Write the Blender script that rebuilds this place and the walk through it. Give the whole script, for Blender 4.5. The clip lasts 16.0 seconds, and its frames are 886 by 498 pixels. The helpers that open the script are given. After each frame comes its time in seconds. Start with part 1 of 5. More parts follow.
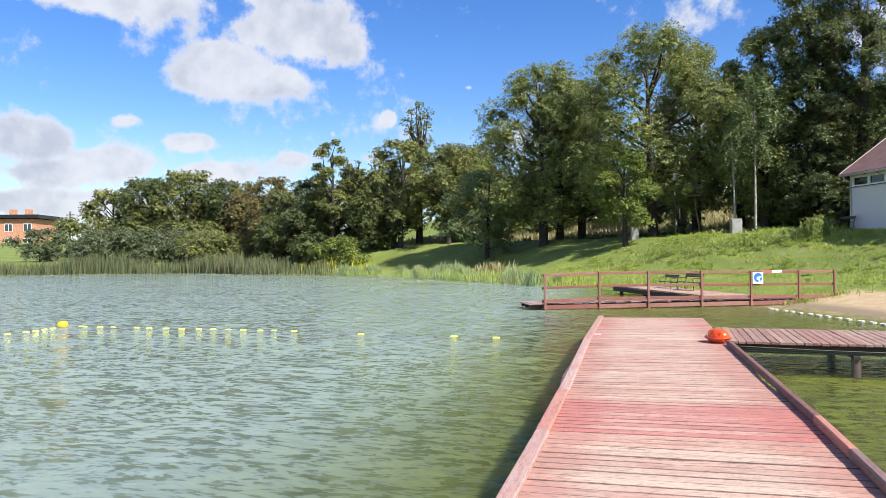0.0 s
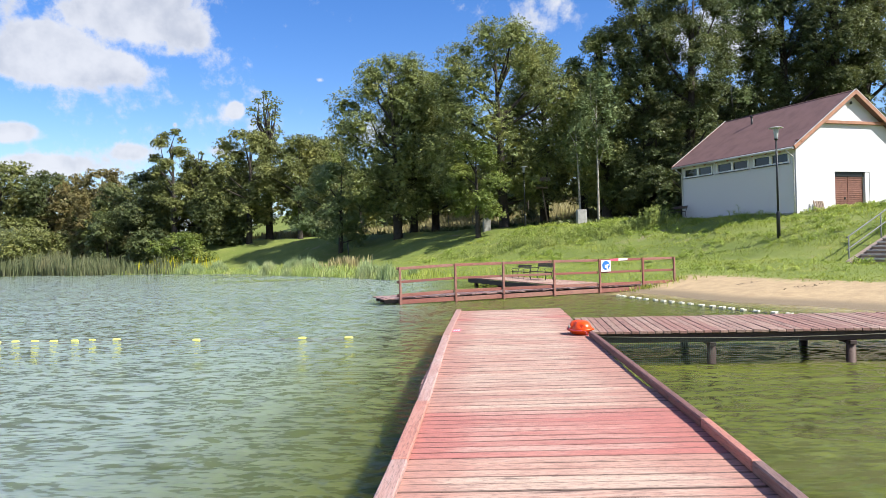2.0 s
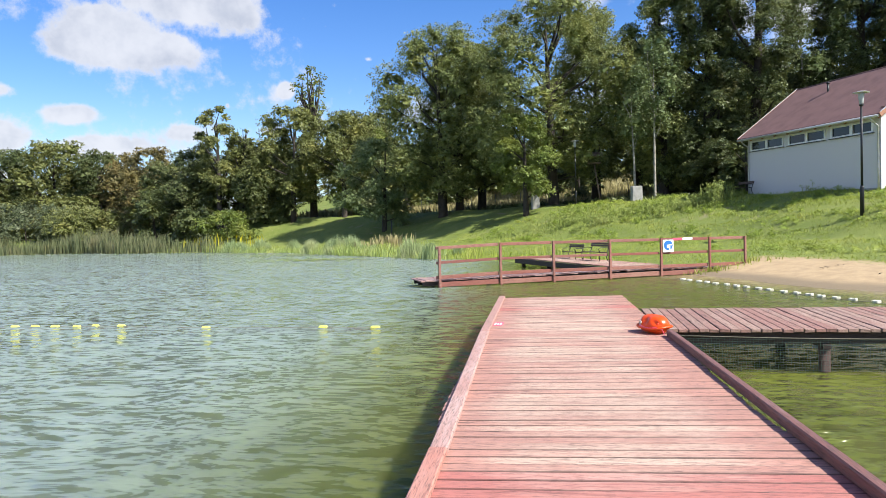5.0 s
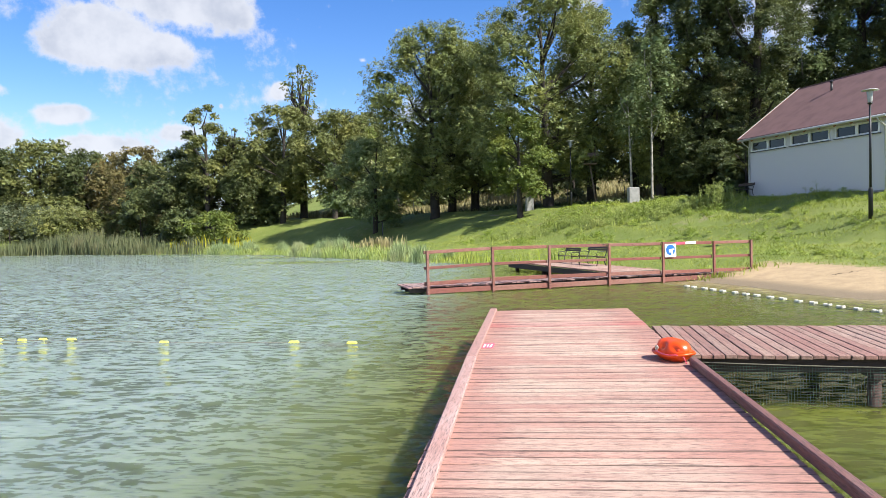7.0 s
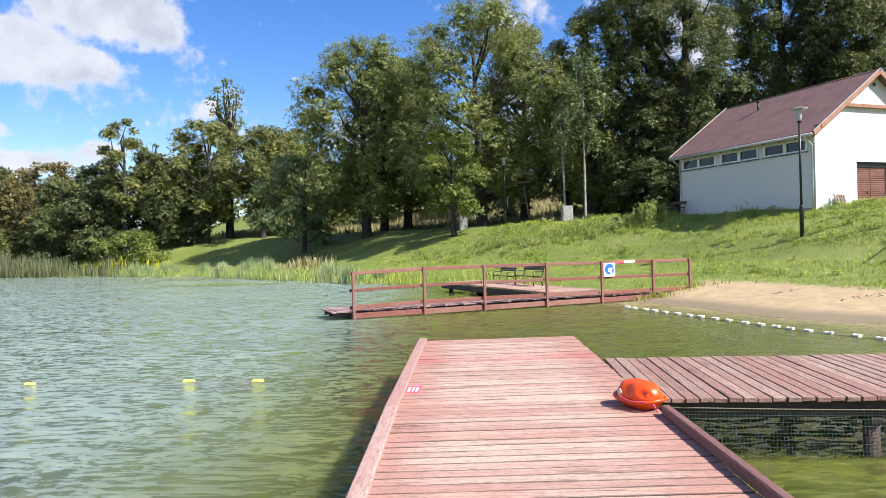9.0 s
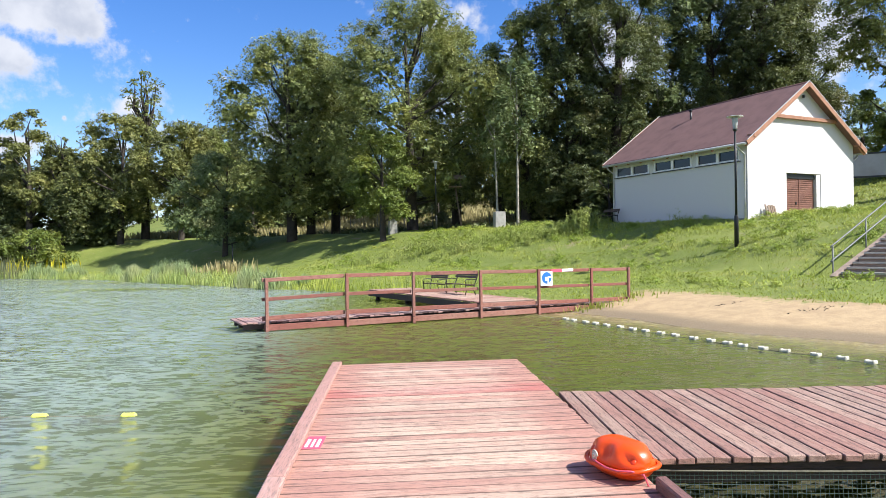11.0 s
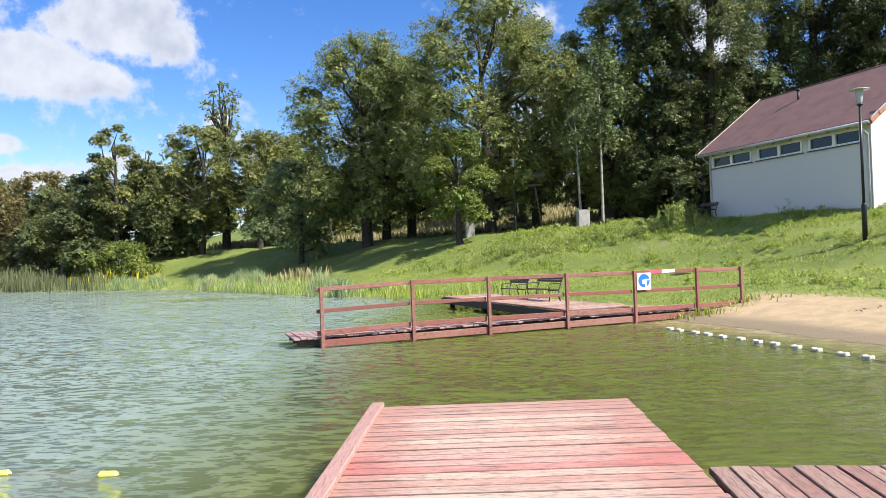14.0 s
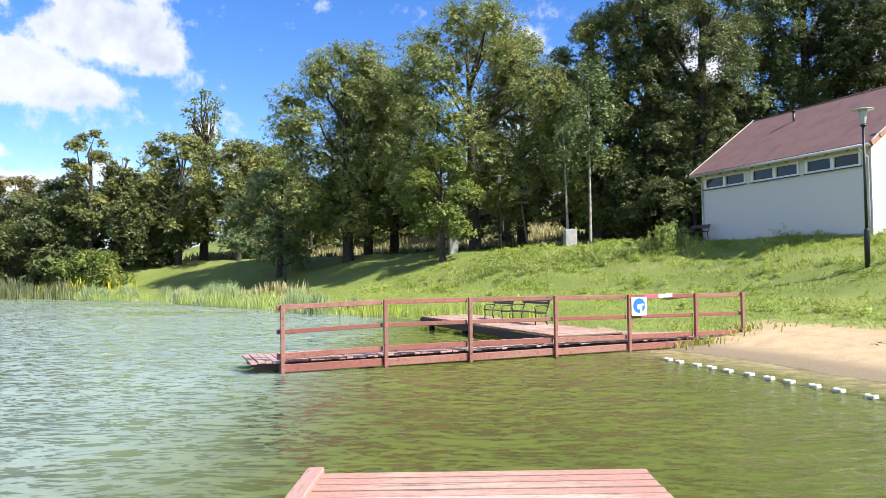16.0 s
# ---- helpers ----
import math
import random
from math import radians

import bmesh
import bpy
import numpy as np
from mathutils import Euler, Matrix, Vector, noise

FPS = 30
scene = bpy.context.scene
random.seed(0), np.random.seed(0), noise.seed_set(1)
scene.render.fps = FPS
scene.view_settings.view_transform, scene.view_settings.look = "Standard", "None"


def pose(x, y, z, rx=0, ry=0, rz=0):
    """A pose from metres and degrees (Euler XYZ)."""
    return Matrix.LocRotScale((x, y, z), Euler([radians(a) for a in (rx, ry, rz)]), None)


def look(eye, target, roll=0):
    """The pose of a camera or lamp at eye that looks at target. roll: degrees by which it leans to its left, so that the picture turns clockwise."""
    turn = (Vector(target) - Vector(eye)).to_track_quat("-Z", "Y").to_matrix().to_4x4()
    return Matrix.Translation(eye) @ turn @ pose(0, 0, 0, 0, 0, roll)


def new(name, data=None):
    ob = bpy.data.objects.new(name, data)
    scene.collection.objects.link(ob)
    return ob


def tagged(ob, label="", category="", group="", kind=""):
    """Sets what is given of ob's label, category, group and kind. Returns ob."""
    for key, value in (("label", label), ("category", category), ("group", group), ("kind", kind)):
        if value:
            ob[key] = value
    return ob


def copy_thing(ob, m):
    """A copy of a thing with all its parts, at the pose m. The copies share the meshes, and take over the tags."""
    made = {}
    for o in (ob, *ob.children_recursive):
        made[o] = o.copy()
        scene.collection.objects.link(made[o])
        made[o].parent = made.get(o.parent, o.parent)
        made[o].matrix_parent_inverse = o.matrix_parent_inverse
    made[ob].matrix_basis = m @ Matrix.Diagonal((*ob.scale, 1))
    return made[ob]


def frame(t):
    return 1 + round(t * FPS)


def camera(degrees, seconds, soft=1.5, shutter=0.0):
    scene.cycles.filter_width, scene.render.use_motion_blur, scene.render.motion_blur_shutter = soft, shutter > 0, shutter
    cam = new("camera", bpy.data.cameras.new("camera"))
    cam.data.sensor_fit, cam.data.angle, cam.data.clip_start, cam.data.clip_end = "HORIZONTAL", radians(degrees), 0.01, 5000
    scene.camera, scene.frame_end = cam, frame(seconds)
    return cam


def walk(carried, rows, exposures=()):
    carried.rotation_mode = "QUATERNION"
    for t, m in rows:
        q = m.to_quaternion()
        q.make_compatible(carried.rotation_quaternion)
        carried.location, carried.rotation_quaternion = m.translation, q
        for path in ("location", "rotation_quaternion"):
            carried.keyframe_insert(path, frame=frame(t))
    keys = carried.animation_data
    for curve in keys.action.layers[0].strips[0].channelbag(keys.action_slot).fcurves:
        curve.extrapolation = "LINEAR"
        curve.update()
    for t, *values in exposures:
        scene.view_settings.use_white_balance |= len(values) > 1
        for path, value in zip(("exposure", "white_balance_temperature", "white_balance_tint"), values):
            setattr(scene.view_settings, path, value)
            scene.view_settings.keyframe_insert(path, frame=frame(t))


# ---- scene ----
cam = camera(64.2, 16.0, soft=0.7)
PATH = [
    (0, (0.949, -16.837, 1.502), (0.411, -14.911, 1.518), -0.6),
    (0.5, (0.915, -16.606, 1.482), (0.568, -14.636, 1.481), -1.4),
    (1, (0.941, -16.279, 1.49), (0.682, -14.296, 1.495), -1.6),
    (1.5, (0.846, -15.969, 1.46), (0.649, -13.978, 1.465), -1.6),
    (2, (0.806, -15.654, 1.465), (0.67, -13.659, 1.456), -1.7),
    (2.5, (0.852, -15.296, 1.458), (0.775, -13.298, 1.434), -1.4),
    (3, (0.823, -14.903, 1.424), (0.798, -12.904, 1.389), -0.9),
    (3.5, (0.841, -14.542, 1.419), (0.835, -12.542, 1.374), -0.8),
    (4, (0.895, -14.168, 1.429), (0.829, -12.17, 1.377), -1.2),
    (4.5, (0.79, -13.796, 1.403), (0.611, -11.805, 1.35), -1.5),
    (5, (0.783, -13.452, 1.4), (0.511, -11.472, 1.336), -1.6),
    (7.5, (0.744, -11.652, 1.451), (0.506, -9.668, 1.393), -1.3),
    (8, (0.771, -11.285, 1.44), (0.609, -9.292, 1.398), -1.4),
    (10.5, (0.695, -9.211, 1.41), (0.727, -7.211, 1.414), -1.1),
    (11, (0.808, -8.764, 1.408), (0.937, -6.768, 1.409), -0.8),
    (11.5, (0.87, -8.287, 1.376), (1.093, -6.3, 1.36), -0.9),
    (12, (0.955, -7.934, 1.353), (1.235, -5.954, 1.317), -1.3),
    (12.5, (0.99, -7.554, 1.362), (1.224, -5.568, 1.333), -1.7),
    (13, (0.952, -7.16, 1.373), (1.075, -5.164, 1.361), -2.2),
    (13.5, (0.975, -6.727, 1.359), (0.971, -4.727, 1.365), -2.5),
    (14, (1.001, -6.363, 1.352), (0.903, -4.366, 1.37), -2.1),
    (14.5, (1.048, -5.969, 1.378), (0.932, -3.972, 1.407), -1.4),
    (15, (1.156, -5.55, 1.353), (1.029, -3.555, 1.393), -0.8),
    (15.5, (1.109, -5.189, 1.336), (0.959, -3.196, 1.383), -0.6),
    (16, (1.062, -4.841, 1.364), (1.009, -2.843, 1.429), -0.7),
]
EXPOSURES = [(0.0, 0.82), (5.0, 0.84), (7.5, 0.87), (14.0, 0.90), (16.0, 1.12)]
walk(cam, [(t, look(eye, target, roll)) for t, eye, target, roll in PATH], EXPOSURES)

# ---- world, sun, exposure ----
SUN_TO = Vector((0.89, -0.46, 0.0)).normalized()
SUN_EL = radians(45)
world = bpy.data.worlds.new("world")
scene.world = world
world.use_nodes = True


class Net:
    """A small helper to wire shader nodes."""

    def __init__(self, tree):
        self.t = tree
        tree.nodes.clear()

    def n(self, kind, ins=None, **props):
        node = self.t.nodes.new(kind)
        if "operation" in props:
            node.operation = props["operation"]
        if props.get("use_clamp"):
            node.use_clamp = True
        if "data_type" in props:
            node.data_type, node.blend_type = props["data_type"], props["blend_type"]
        if "interpolation_type" in props:
            node.interpolation_type = props["interpolation_type"]
        if "attribute_name" in props:
            node.attribute_name = props["attribute_name"]
        for k, v in (ins or {}).items():
            s = node.inputs[k]
            if isinstance(v, bpy.types.NodeSocket):
                self.t.links.new(v, s)
            else:
                s.default_value = v
        return node

    def math(self, op, a, b=0.0, clamp=False):
        return self.n("ShaderNodeMath", {0: a, 1: b}, operation=op, use_clamp=clamp).outputs[0]

    def mix(self, f, a, b, blend="MIX"):
        return self.n("ShaderNodeMix", {0: f, 6: a, 7: b}, data_type="RGBA", blend_type=blend).outputs[2]

    def ramp(self, f, lo, hi, a=0.0, b=1.0):
        return self.n("ShaderNodeMapRange", {0: f, 1: lo, 2: hi, 3: a, 4: b}, interpolation_type="SMOOTHSTEP").outputs[0]

    def noise(self, vec, scale, detail=4.0, rough=0.55, out=0):
        return self.n("ShaderNodeTexNoise", {"Vector": vec, "Scale": scale, "Detail": detail, "Roughness": rough}).outputs[out]


def sky_world():
    w = Net(world.node_tree)
    sky = w.n("ShaderNodeTexSky")
    sky.sky_type, sky.sun_disc = "NISHITA", False
    sky.sun_elevation, sky.sun_rotation = SUN_EL, math.atan2(SUN_TO.x, SUN_TO.y)
    sky.altitude, sky.air_density, sky.dust_density, sky.ozone_density = 100.0, 1.0, 0.6, 2.5
    d = w.n("ShaderNodeTexCoord").outputs["Generated"]
    sep = w.n("ShaderNodeSeparateXYZ", {0: d})
    wob = w.noise(d, 9.0, 8.0, 0.62)
    big = w.noise(d, 3.2, 3.0, 0.5)
    mask = None
    # azimuth (degrees to the left of +y), elevation, half width, half height
    for az, el, hw, hh, *weight in CLOUDS:
        a, e = radians(az), radians(el)
        c = Vector((-math.sin(a) * math.cos(e), math.cos(a) * math.cos(e), math.sin(e)))
        right = Vector((math.cos(a), math.sin(a), 0))
        top = right.cross(c)
        px = w.n("ShaderNodeVectorMath", {0: d, 1: right}, operation="DOT_PRODUCT").outputs["Value"]
        pz = w.n("ShaderNodeVectorMath", {0: d, 1: top}, operation="DOT_PRODUCT").outputs["Value"]
        pc = w.n("ShaderNodeVectorMath", {0: d, 1: c}, operation="DOT_PRODUCT").outputs["Value"]
        q = w.math("ADD", w.math("POWER", w.math("DIVIDE", w.math("ABSOLUTE", px), math.sin(radians(hw))), 2.0),
                   w.math("POWER", w.math("DIVIDE", w.math("ABSOLUTE", pz), math.sin(radians(hh))), 2.0))
        m = w.math("MULTIPLY", w.math("SUBTRACT", weight[0] if weight else 1.0, w.math("SQRT", q)), w.math("GREATER_THAN", pc, 0.0))
        mask = m if mask is None else w.n("ShaderNodeMath", {0: mask, 1: m, 2: 0.25}, operation="SMOOTH_MAX").outputs[0]
    mask = w.math("MAXIMUM", w.math("SUBTRACT", mask, 0.10), -1.1)
    base = w.math("ADD", mask, w.math("MULTIPLY", w.math("SUBTRACT", wob, 0.5), 1.35))
    base = w.math("ADD", base, w.math("MULTIPLY", w.math("SUBTRACT", big, 0.5), 0.4))
    base = w.math("ADD", base, w.math("MULTIPLY", w.math("SUBTRACT", w.noise(d, 26.0, 6.0, 0.65), 0.5), 0.9))
    cover = w.ramp(base, 0.0, 0.34)
    # thick middles of the clouds are greyer than their rims
    shade = w.math("MULTIPLY", w.ramp(base, 0.05, 0.55), w.ramp(w.noise(d, 11.0, 5.0, 0.55), 0.36, 0.64))
    lump = w.mix(w.math("MULTIPLY", shade, 0.8), (0.94, 0.97, 1.06, 1), (0.54, 0.60, 0.74, 1))
    # thin veil low over the horizon
    veil = w.math("MULTIPLY", w.ramp(sep.outputs[2], 0.20, 0.0), 0.42)
    blue = w.n("ShaderNodeHueSaturation", {"Hue": 0.514, "Saturation": 1.34, "Value": 1.72, "Color": sky.outputs[0]}).outputs[0]
    hazy = w.mix(veil, blue, (5.2, 6.2, 8.2, 1))
    cloud = w.n("ShaderNodeVectorMath", {0: lump, "Scale": 7.8}, operation="SCALE").outputs[0]
    col = w.mix(w.math("MULTIPLY", cover, 0.95), hazy, cloud)
    bg = w.n("ShaderNodeBackground", {"Color": col, "Strength": SKY})
    w.n("ShaderNodeOutputWorld", {0: bg.outputs[0]})


SKY = 0.065
CLOUDS = [
    (26.6, 17.6, 5.4, 3.0, 1.15), (24.2, 16.6, 3.6, 2.2), (29.0, 19.6, 3.4, 2.4), (32.4, 14.2, 4.6, 2.3, 1.1), (35.4, 13.4, 2.8, 1.6), (29.6, 13.6, 4.0, 2.0), (26.5, 21.4, 5.0, 2.6),
    (42.0, 18.9, 10.5, 2.1), (36.0, 20.4, 6.0, 1.6),
    (46.0, 8.4, 3.4, 2.2, 1.1), (50.5, 8.0, 4.5, 3.4), (41.0, 6.9, 3.6, 1.5, 1.1), (44.6, 6.0, 4.4, 1.6), (45.5, 4.0, 11.0, 1.5),
    (39.6, 10.1, 1.9, 0.9, 0.9), (35.2, 8.7, 2.7, 1.0), (33.4, 6.4, 4.6, 1.2), (27.6, 7.6, 2.2, 1.1, 0.8), (21.0, 7.8, 3.0, 1.0, 0.6),
    (19.9, 10.9, 0.95, 1.0, 0.9), (13.4, 13.3, 1.0, 0.6, 0.45), (24.4, 9.7, 0.5, 0.6, 0.5), (22.0, 21.3, 2.2, 0.8, 0.5),
    (-18.6, 15.8, 2.6, 3.0), (-33.0, 14.0, 3.4, 3.6), (-28.0, 17.0, 2.6, 2.0, 0.8), (-38.0, 8.0, 4.0, 2.4, 0.7), (-10, 26, 5, 3),
    # out-of-view clouds added; those to the left brighten the water's reflection
    (54, 30, 15, 7), (36, 36, 12, 5), (66, 14, 9, 5), (12, 38, 9, 4), (75, 25, 14, 8), (100, 15, 16, 7), (140, 30, 18, 10), (-120, 25, 18, 9), (-70, 40, 12, 6), (180, 20, 20, 8), (60, 50, 14, 8),
]
sky_world()
sun = new("sun", bpy.data.lights.new("sun", "SUN"))
sun.data.energy, sun.data.angle, sun.data.color = 5.0, radians(0.53), (1.0, 0.97, 0.90)
sun.matrix_world = look((0, 0, 60), Vector((0, 0, 60)) - (SUN_TO * math.cos(SUN_EL) + Vector((0, 0, math.sin(SUN_EL)))))


# ---- materials ----
def material(name):
    m = bpy.data.materials.new(name)
    m.use_nodes = True
    return m, Net(m.node_tree)


def finish(w, colour, rough=0.7, bump=None, strength=0.3, dist=0.01, metal=0.0, **more):
    ins = {"Base Color": colour, "Roughness": rough, "Metallic": metal}
    ins.update(more)
    if bump is not None:
        ins["Normal"] = w.n("ShaderNodeBump", {"Height": bump, "Strength": strength, "Distance": dist}).outputs[0]
    b = w.n("ShaderNodeBsdfPrincipled", ins)
    w.n("ShaderNodeOutputMaterial", {0: b.outputs[0]})
    return b


def wood(name, worn, paint, grey, axis, amount=0.5, spots=0.5, half=0.0, trod=0.0):
    """Weathered painted boards: grain along one axis, paint rubbed off in patches."""
    m, w = material(name)
    g = w.n("ShaderNodeNewGeometry").outputs["Position"]
    rnd = w.n("ShaderNodeObjectInfo").outputs["Random"]
    sc = [16.0, 16.0, 16.0]
    sc[axis] = 1.5
    shift = w.n("ShaderNodeVectorMath", {0: g, 1: w.n("ShaderNodeCombineXYZ", {0: w.math("MULTIPLY", rnd, 31.0), 1: w.math("MULTIPLY", rnd, 17.0), 2: rnd}).outputs[0]}, operation="ADD").outputs[0]
    st = w.n("ShaderNodeVectorMath", {0: shift, 1: tuple(sc)}, operation="MULTIPLY").outputs[0]
    grain = w.noise(st, 2.2, 6.0, 0.65)
    fine = w.noise(st, 9.0, 3.0, 0.6)
    patch = w.noise(g, 0.9, 4.0, 0.6)
    f = w.math("ADD", w.math("MULTIPLY", grain, 0.7), w.math("MULTIPLY", patch, 0.6))
    f = w.math("ADD", f, w.math("MULTIPLY", w.math("FRACT", w.math("MULTIPLY", rnd, 7.3)), 0.35))
    if trod:
        # feet have worn the middle of the boards, the ends keep more paint
        along = w.math("ABSOLUTE", w.n("ShaderNodeSeparateXYZ", {0: w.n("ShaderNodeTexCoord").outputs["Object"]}).outputs[axis])
        f = w.math("ADD", f, w.ramp(along, trod * 0.45, trod, -0.10, 0.30))
    c = w.mix(w.ramp(f, 0.62 - 0.3 * amount, 1.12 - 0.3 * amount), (*worn, 1), (*paint, 1))
    c = w.mix(w.math("MULTIPLY", w.ramp(grain, 0.52, 0.74), 0.75), c, (*grey, 1))
    c = w.mix(w.math("MULTIPLY", w.ramp(fine, 0.49, 0.68), 0.8), c, tuple(v * 0.5 for v in grey) + (1,))
    c = w.mix(w.math("MULTIPLY", rnd, 0.28), c, (*grey, 1))
    stain = w.noise(w.n("ShaderNodeVectorMath", {0: shift, 1: tuple(s * 0.25 for s in sc)}, operation="MULTIPLY").outputs[0], 2.9, 6.0, 0.75)
    c = w.mix(w.math("MULTIPLY", w.ramp(stain, 0.57, 0.70), spots), c, tuple(v * 0.28 for v in grey) + (1,))
    if half:
        # grime and splinters along the long edges of a board
        loc = w.n("ShaderNodeSeparateXYZ", {0: w.n("ShaderNodeTexCoord").outputs["Object"]}).outputs[1 - axis]
        e = w.math("ADD", w.math("ABSOLUTE", loc), w.math("MULTIPLY", w.math("SUBTRACT", stain, 0.5), 0.03))
        c = w.mix(w.ramp(e, half - 0.007, half, 0, 0.7), c, tuple(v * 0.16 for v in grey) + (1,))
    finish(w, c, w.ramp(grain, 0.2, 0.8, 0.55, 0.85), w.math("ADD", grain, w.math("MULTIPLY", fine, 0.6)), 0.5, 0.006)
    return m


def plain(name, colour, rough=0.6, vary=0.15, scale=6.0, metal=0.0, bump=0.15, dirt=None):
    m, w = material(name)
    g = w.n("ShaderNodeNewGeometry").outputs["Position"]
    n1 = w.noise(g, scale, 5.0, 0.6)
    n2 = w.noise(g, scale * 9, 3.0, 0.6)
    dark = tuple(max(0.0, v * (1 - vary * 2)) for v in (dirt or colour))
    c = w.mix(w.ramp(n1, 0.35, 0.75), (*colour, 1), (*dark, 1)) if dirt is None else w.mix(w.ramp(n1, 0.5, 0.8, 0, vary * 3), (*colour, 1), (*dirt, 1))
    c = w.mix(w.math("MULTIPLY", w.ramp(n2, 0.4, 0.7), vary * 0.6), c, (*dark, 1))
    finish(w, c, rough, n2, bump, 0.004, metal)
    return m


def water_material():
    m, w = material("lake_water")
    g = w.n("ShaderNodeNewGeometry").outputs["Position"]
    s1 = w.n("ShaderNodeVectorMath", {0: g, 1: (0.7, 1.75, 1.0)}, operation="MULTIPLY").outputs[0]
    warp = w.n("ShaderNodeVectorMath", {0: s1, 1: w.n("ShaderNodeVectorMath", {0: w.noise(g, 0.5, 2.0, 0.5, 1), "Scale": 0.9}, operation="SCALE").outputs[0]}, operation="ADD").outputs[0]
    calm = w.ramp(w.noise(g, 0.09, 2.0, 0.5), 0.3, 0.7, 0.8, 1.2)
    # ripples as slopes: long crests across the wind, small ones on top
    half = (0.5, 0.5, 0.5)
    tilt = None
    for scale, ax, ay in ((0.6, 0.25, 0.40), (2.0, 0.55, 1.15), (4.8, 1.6, 3.1), (12.0, 1.5, 2.4)):
        n = w.n("ShaderNodeVectorMath", {0: w.noise(warp, scale, 1.0, 0.4, 1), 1: half}, operation="SUBTRACT").outputs[0]
        n = w.n("ShaderNodeVectorMath", {0: n, 1: (ax, ay, 0.0)}, operation="MULTIPLY").outputs[0]
        tilt = n if tilt is None else w.n("ShaderNodeVectorMath", {0: tilt, 1: n}, operation="ADD").outputs[0]
    # the basin between the piers and the beach is sheltered
    calm = w.math("MULTIPLY", calm, w.ramp(w.n("ShaderNodeSeparateXYZ", {0: g}).outputs[0], 1.0, 4.5, 1.0, 0.8))
    tilt = w.n("ShaderNodeVectorMath", {0: tilt, "Scale": calm}, operation="SCALE").outputs[0]
    # out on the open lake a fixed lean mirrors higher, brighter sky; the lee of the piers stays level
    lean = w.n("ShaderNodeCombineXYZ", {0: 0.0, 1: w.ramp(w.n("ShaderNodeSeparateXYZ", {0: g}).outputs[0], 0.5, -3.5, 0.0, -0.17), 2: 0.0}).outputs[0]
    tilt = w.n("ShaderNodeVectorMath", {0: tilt, 1: lean}, operation="ADD").outputs[0]
    nrm = w.n("ShaderNodeVectorMath", {0: w.n("ShaderNodeVectorMath", {0: tilt, 1: (0.0, 0.0, 1.0)}, operation="ADD").outputs[0]}, operation="NORMALIZE").outputs[0]
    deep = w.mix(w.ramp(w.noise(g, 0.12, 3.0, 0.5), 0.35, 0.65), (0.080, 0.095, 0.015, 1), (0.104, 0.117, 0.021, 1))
    # paler towards the open lake: sandy shallows, plus sky reflection put into the colour
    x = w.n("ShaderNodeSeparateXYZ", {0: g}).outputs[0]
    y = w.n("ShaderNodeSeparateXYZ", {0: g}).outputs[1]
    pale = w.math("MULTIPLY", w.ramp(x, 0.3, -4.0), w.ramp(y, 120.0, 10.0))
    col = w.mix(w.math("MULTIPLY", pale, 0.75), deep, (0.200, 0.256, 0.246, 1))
    # the sand of the beach shows through where the water is shallow
    out = w.math("ADD", w.math("MULTIPLY", w.math("SUBTRACT", x, 6.3), 0.878), w.math("MULTIPLY", w.math("SUBTRACT", y, 11.3), 0.478))
    shoal = w.math("MULTIPLY", w.ramp(w.math("ADD", out, w.math("MULTIPLY", w.math("SUBTRACT", w.noise(g, 0.8, 3.0, 0.5), 0.5), 1.2)), -2.1, 0.1), w.ramp(y, 13.0, 11.5))
    col = w.mix(w.math("MULTIPLY", shoal, 0.85), col, (0.34, 0.27, 0.145, 1))
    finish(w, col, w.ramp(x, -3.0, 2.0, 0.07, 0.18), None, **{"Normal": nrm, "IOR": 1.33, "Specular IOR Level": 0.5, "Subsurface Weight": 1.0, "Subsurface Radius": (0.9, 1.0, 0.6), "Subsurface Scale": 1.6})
    return m


def leaf_material(name, a, b, light):
    m, w = material(name)
    rnd = w.n("ShaderNodeNewGeometry").outputs["Random Per Island"]
    pos = w.n("ShaderNodeNewGeometry").outputs["Position"]
    c = w.mix(rnd, (*a, 1), (*b, 1))
    c = w.mix(w.ramp(w.noise(pos, 0.45, 3.0, 0.55), 0.48, 0.72, 0.0, 0.55), c, (*light, 1))
    c = w.mix(w.ramp(w.noise(pos, 0.30, 4.0, 0.6), 0.58, 0.72, 0.0, 0.35), c, (0.26, 0.17, 0.06, 1))
    d = w.n("ShaderNodeBsdfPrincipled", {"Base Color": c, "Roughness": 0.5, "Specular IOR Level": 0.35})
    t = w.n("ShaderNodeBsdfTranslucent", {"Color": w.mix(0.5, c, (*light, 1))})
    mx = w.n("ShaderNodeMixShader", {0: 0.22, 1: d.outputs[0], 2: t.outputs[0]})
    w.n("ShaderNodeOutputMaterial", {0: mx.outputs[0]})
    return m


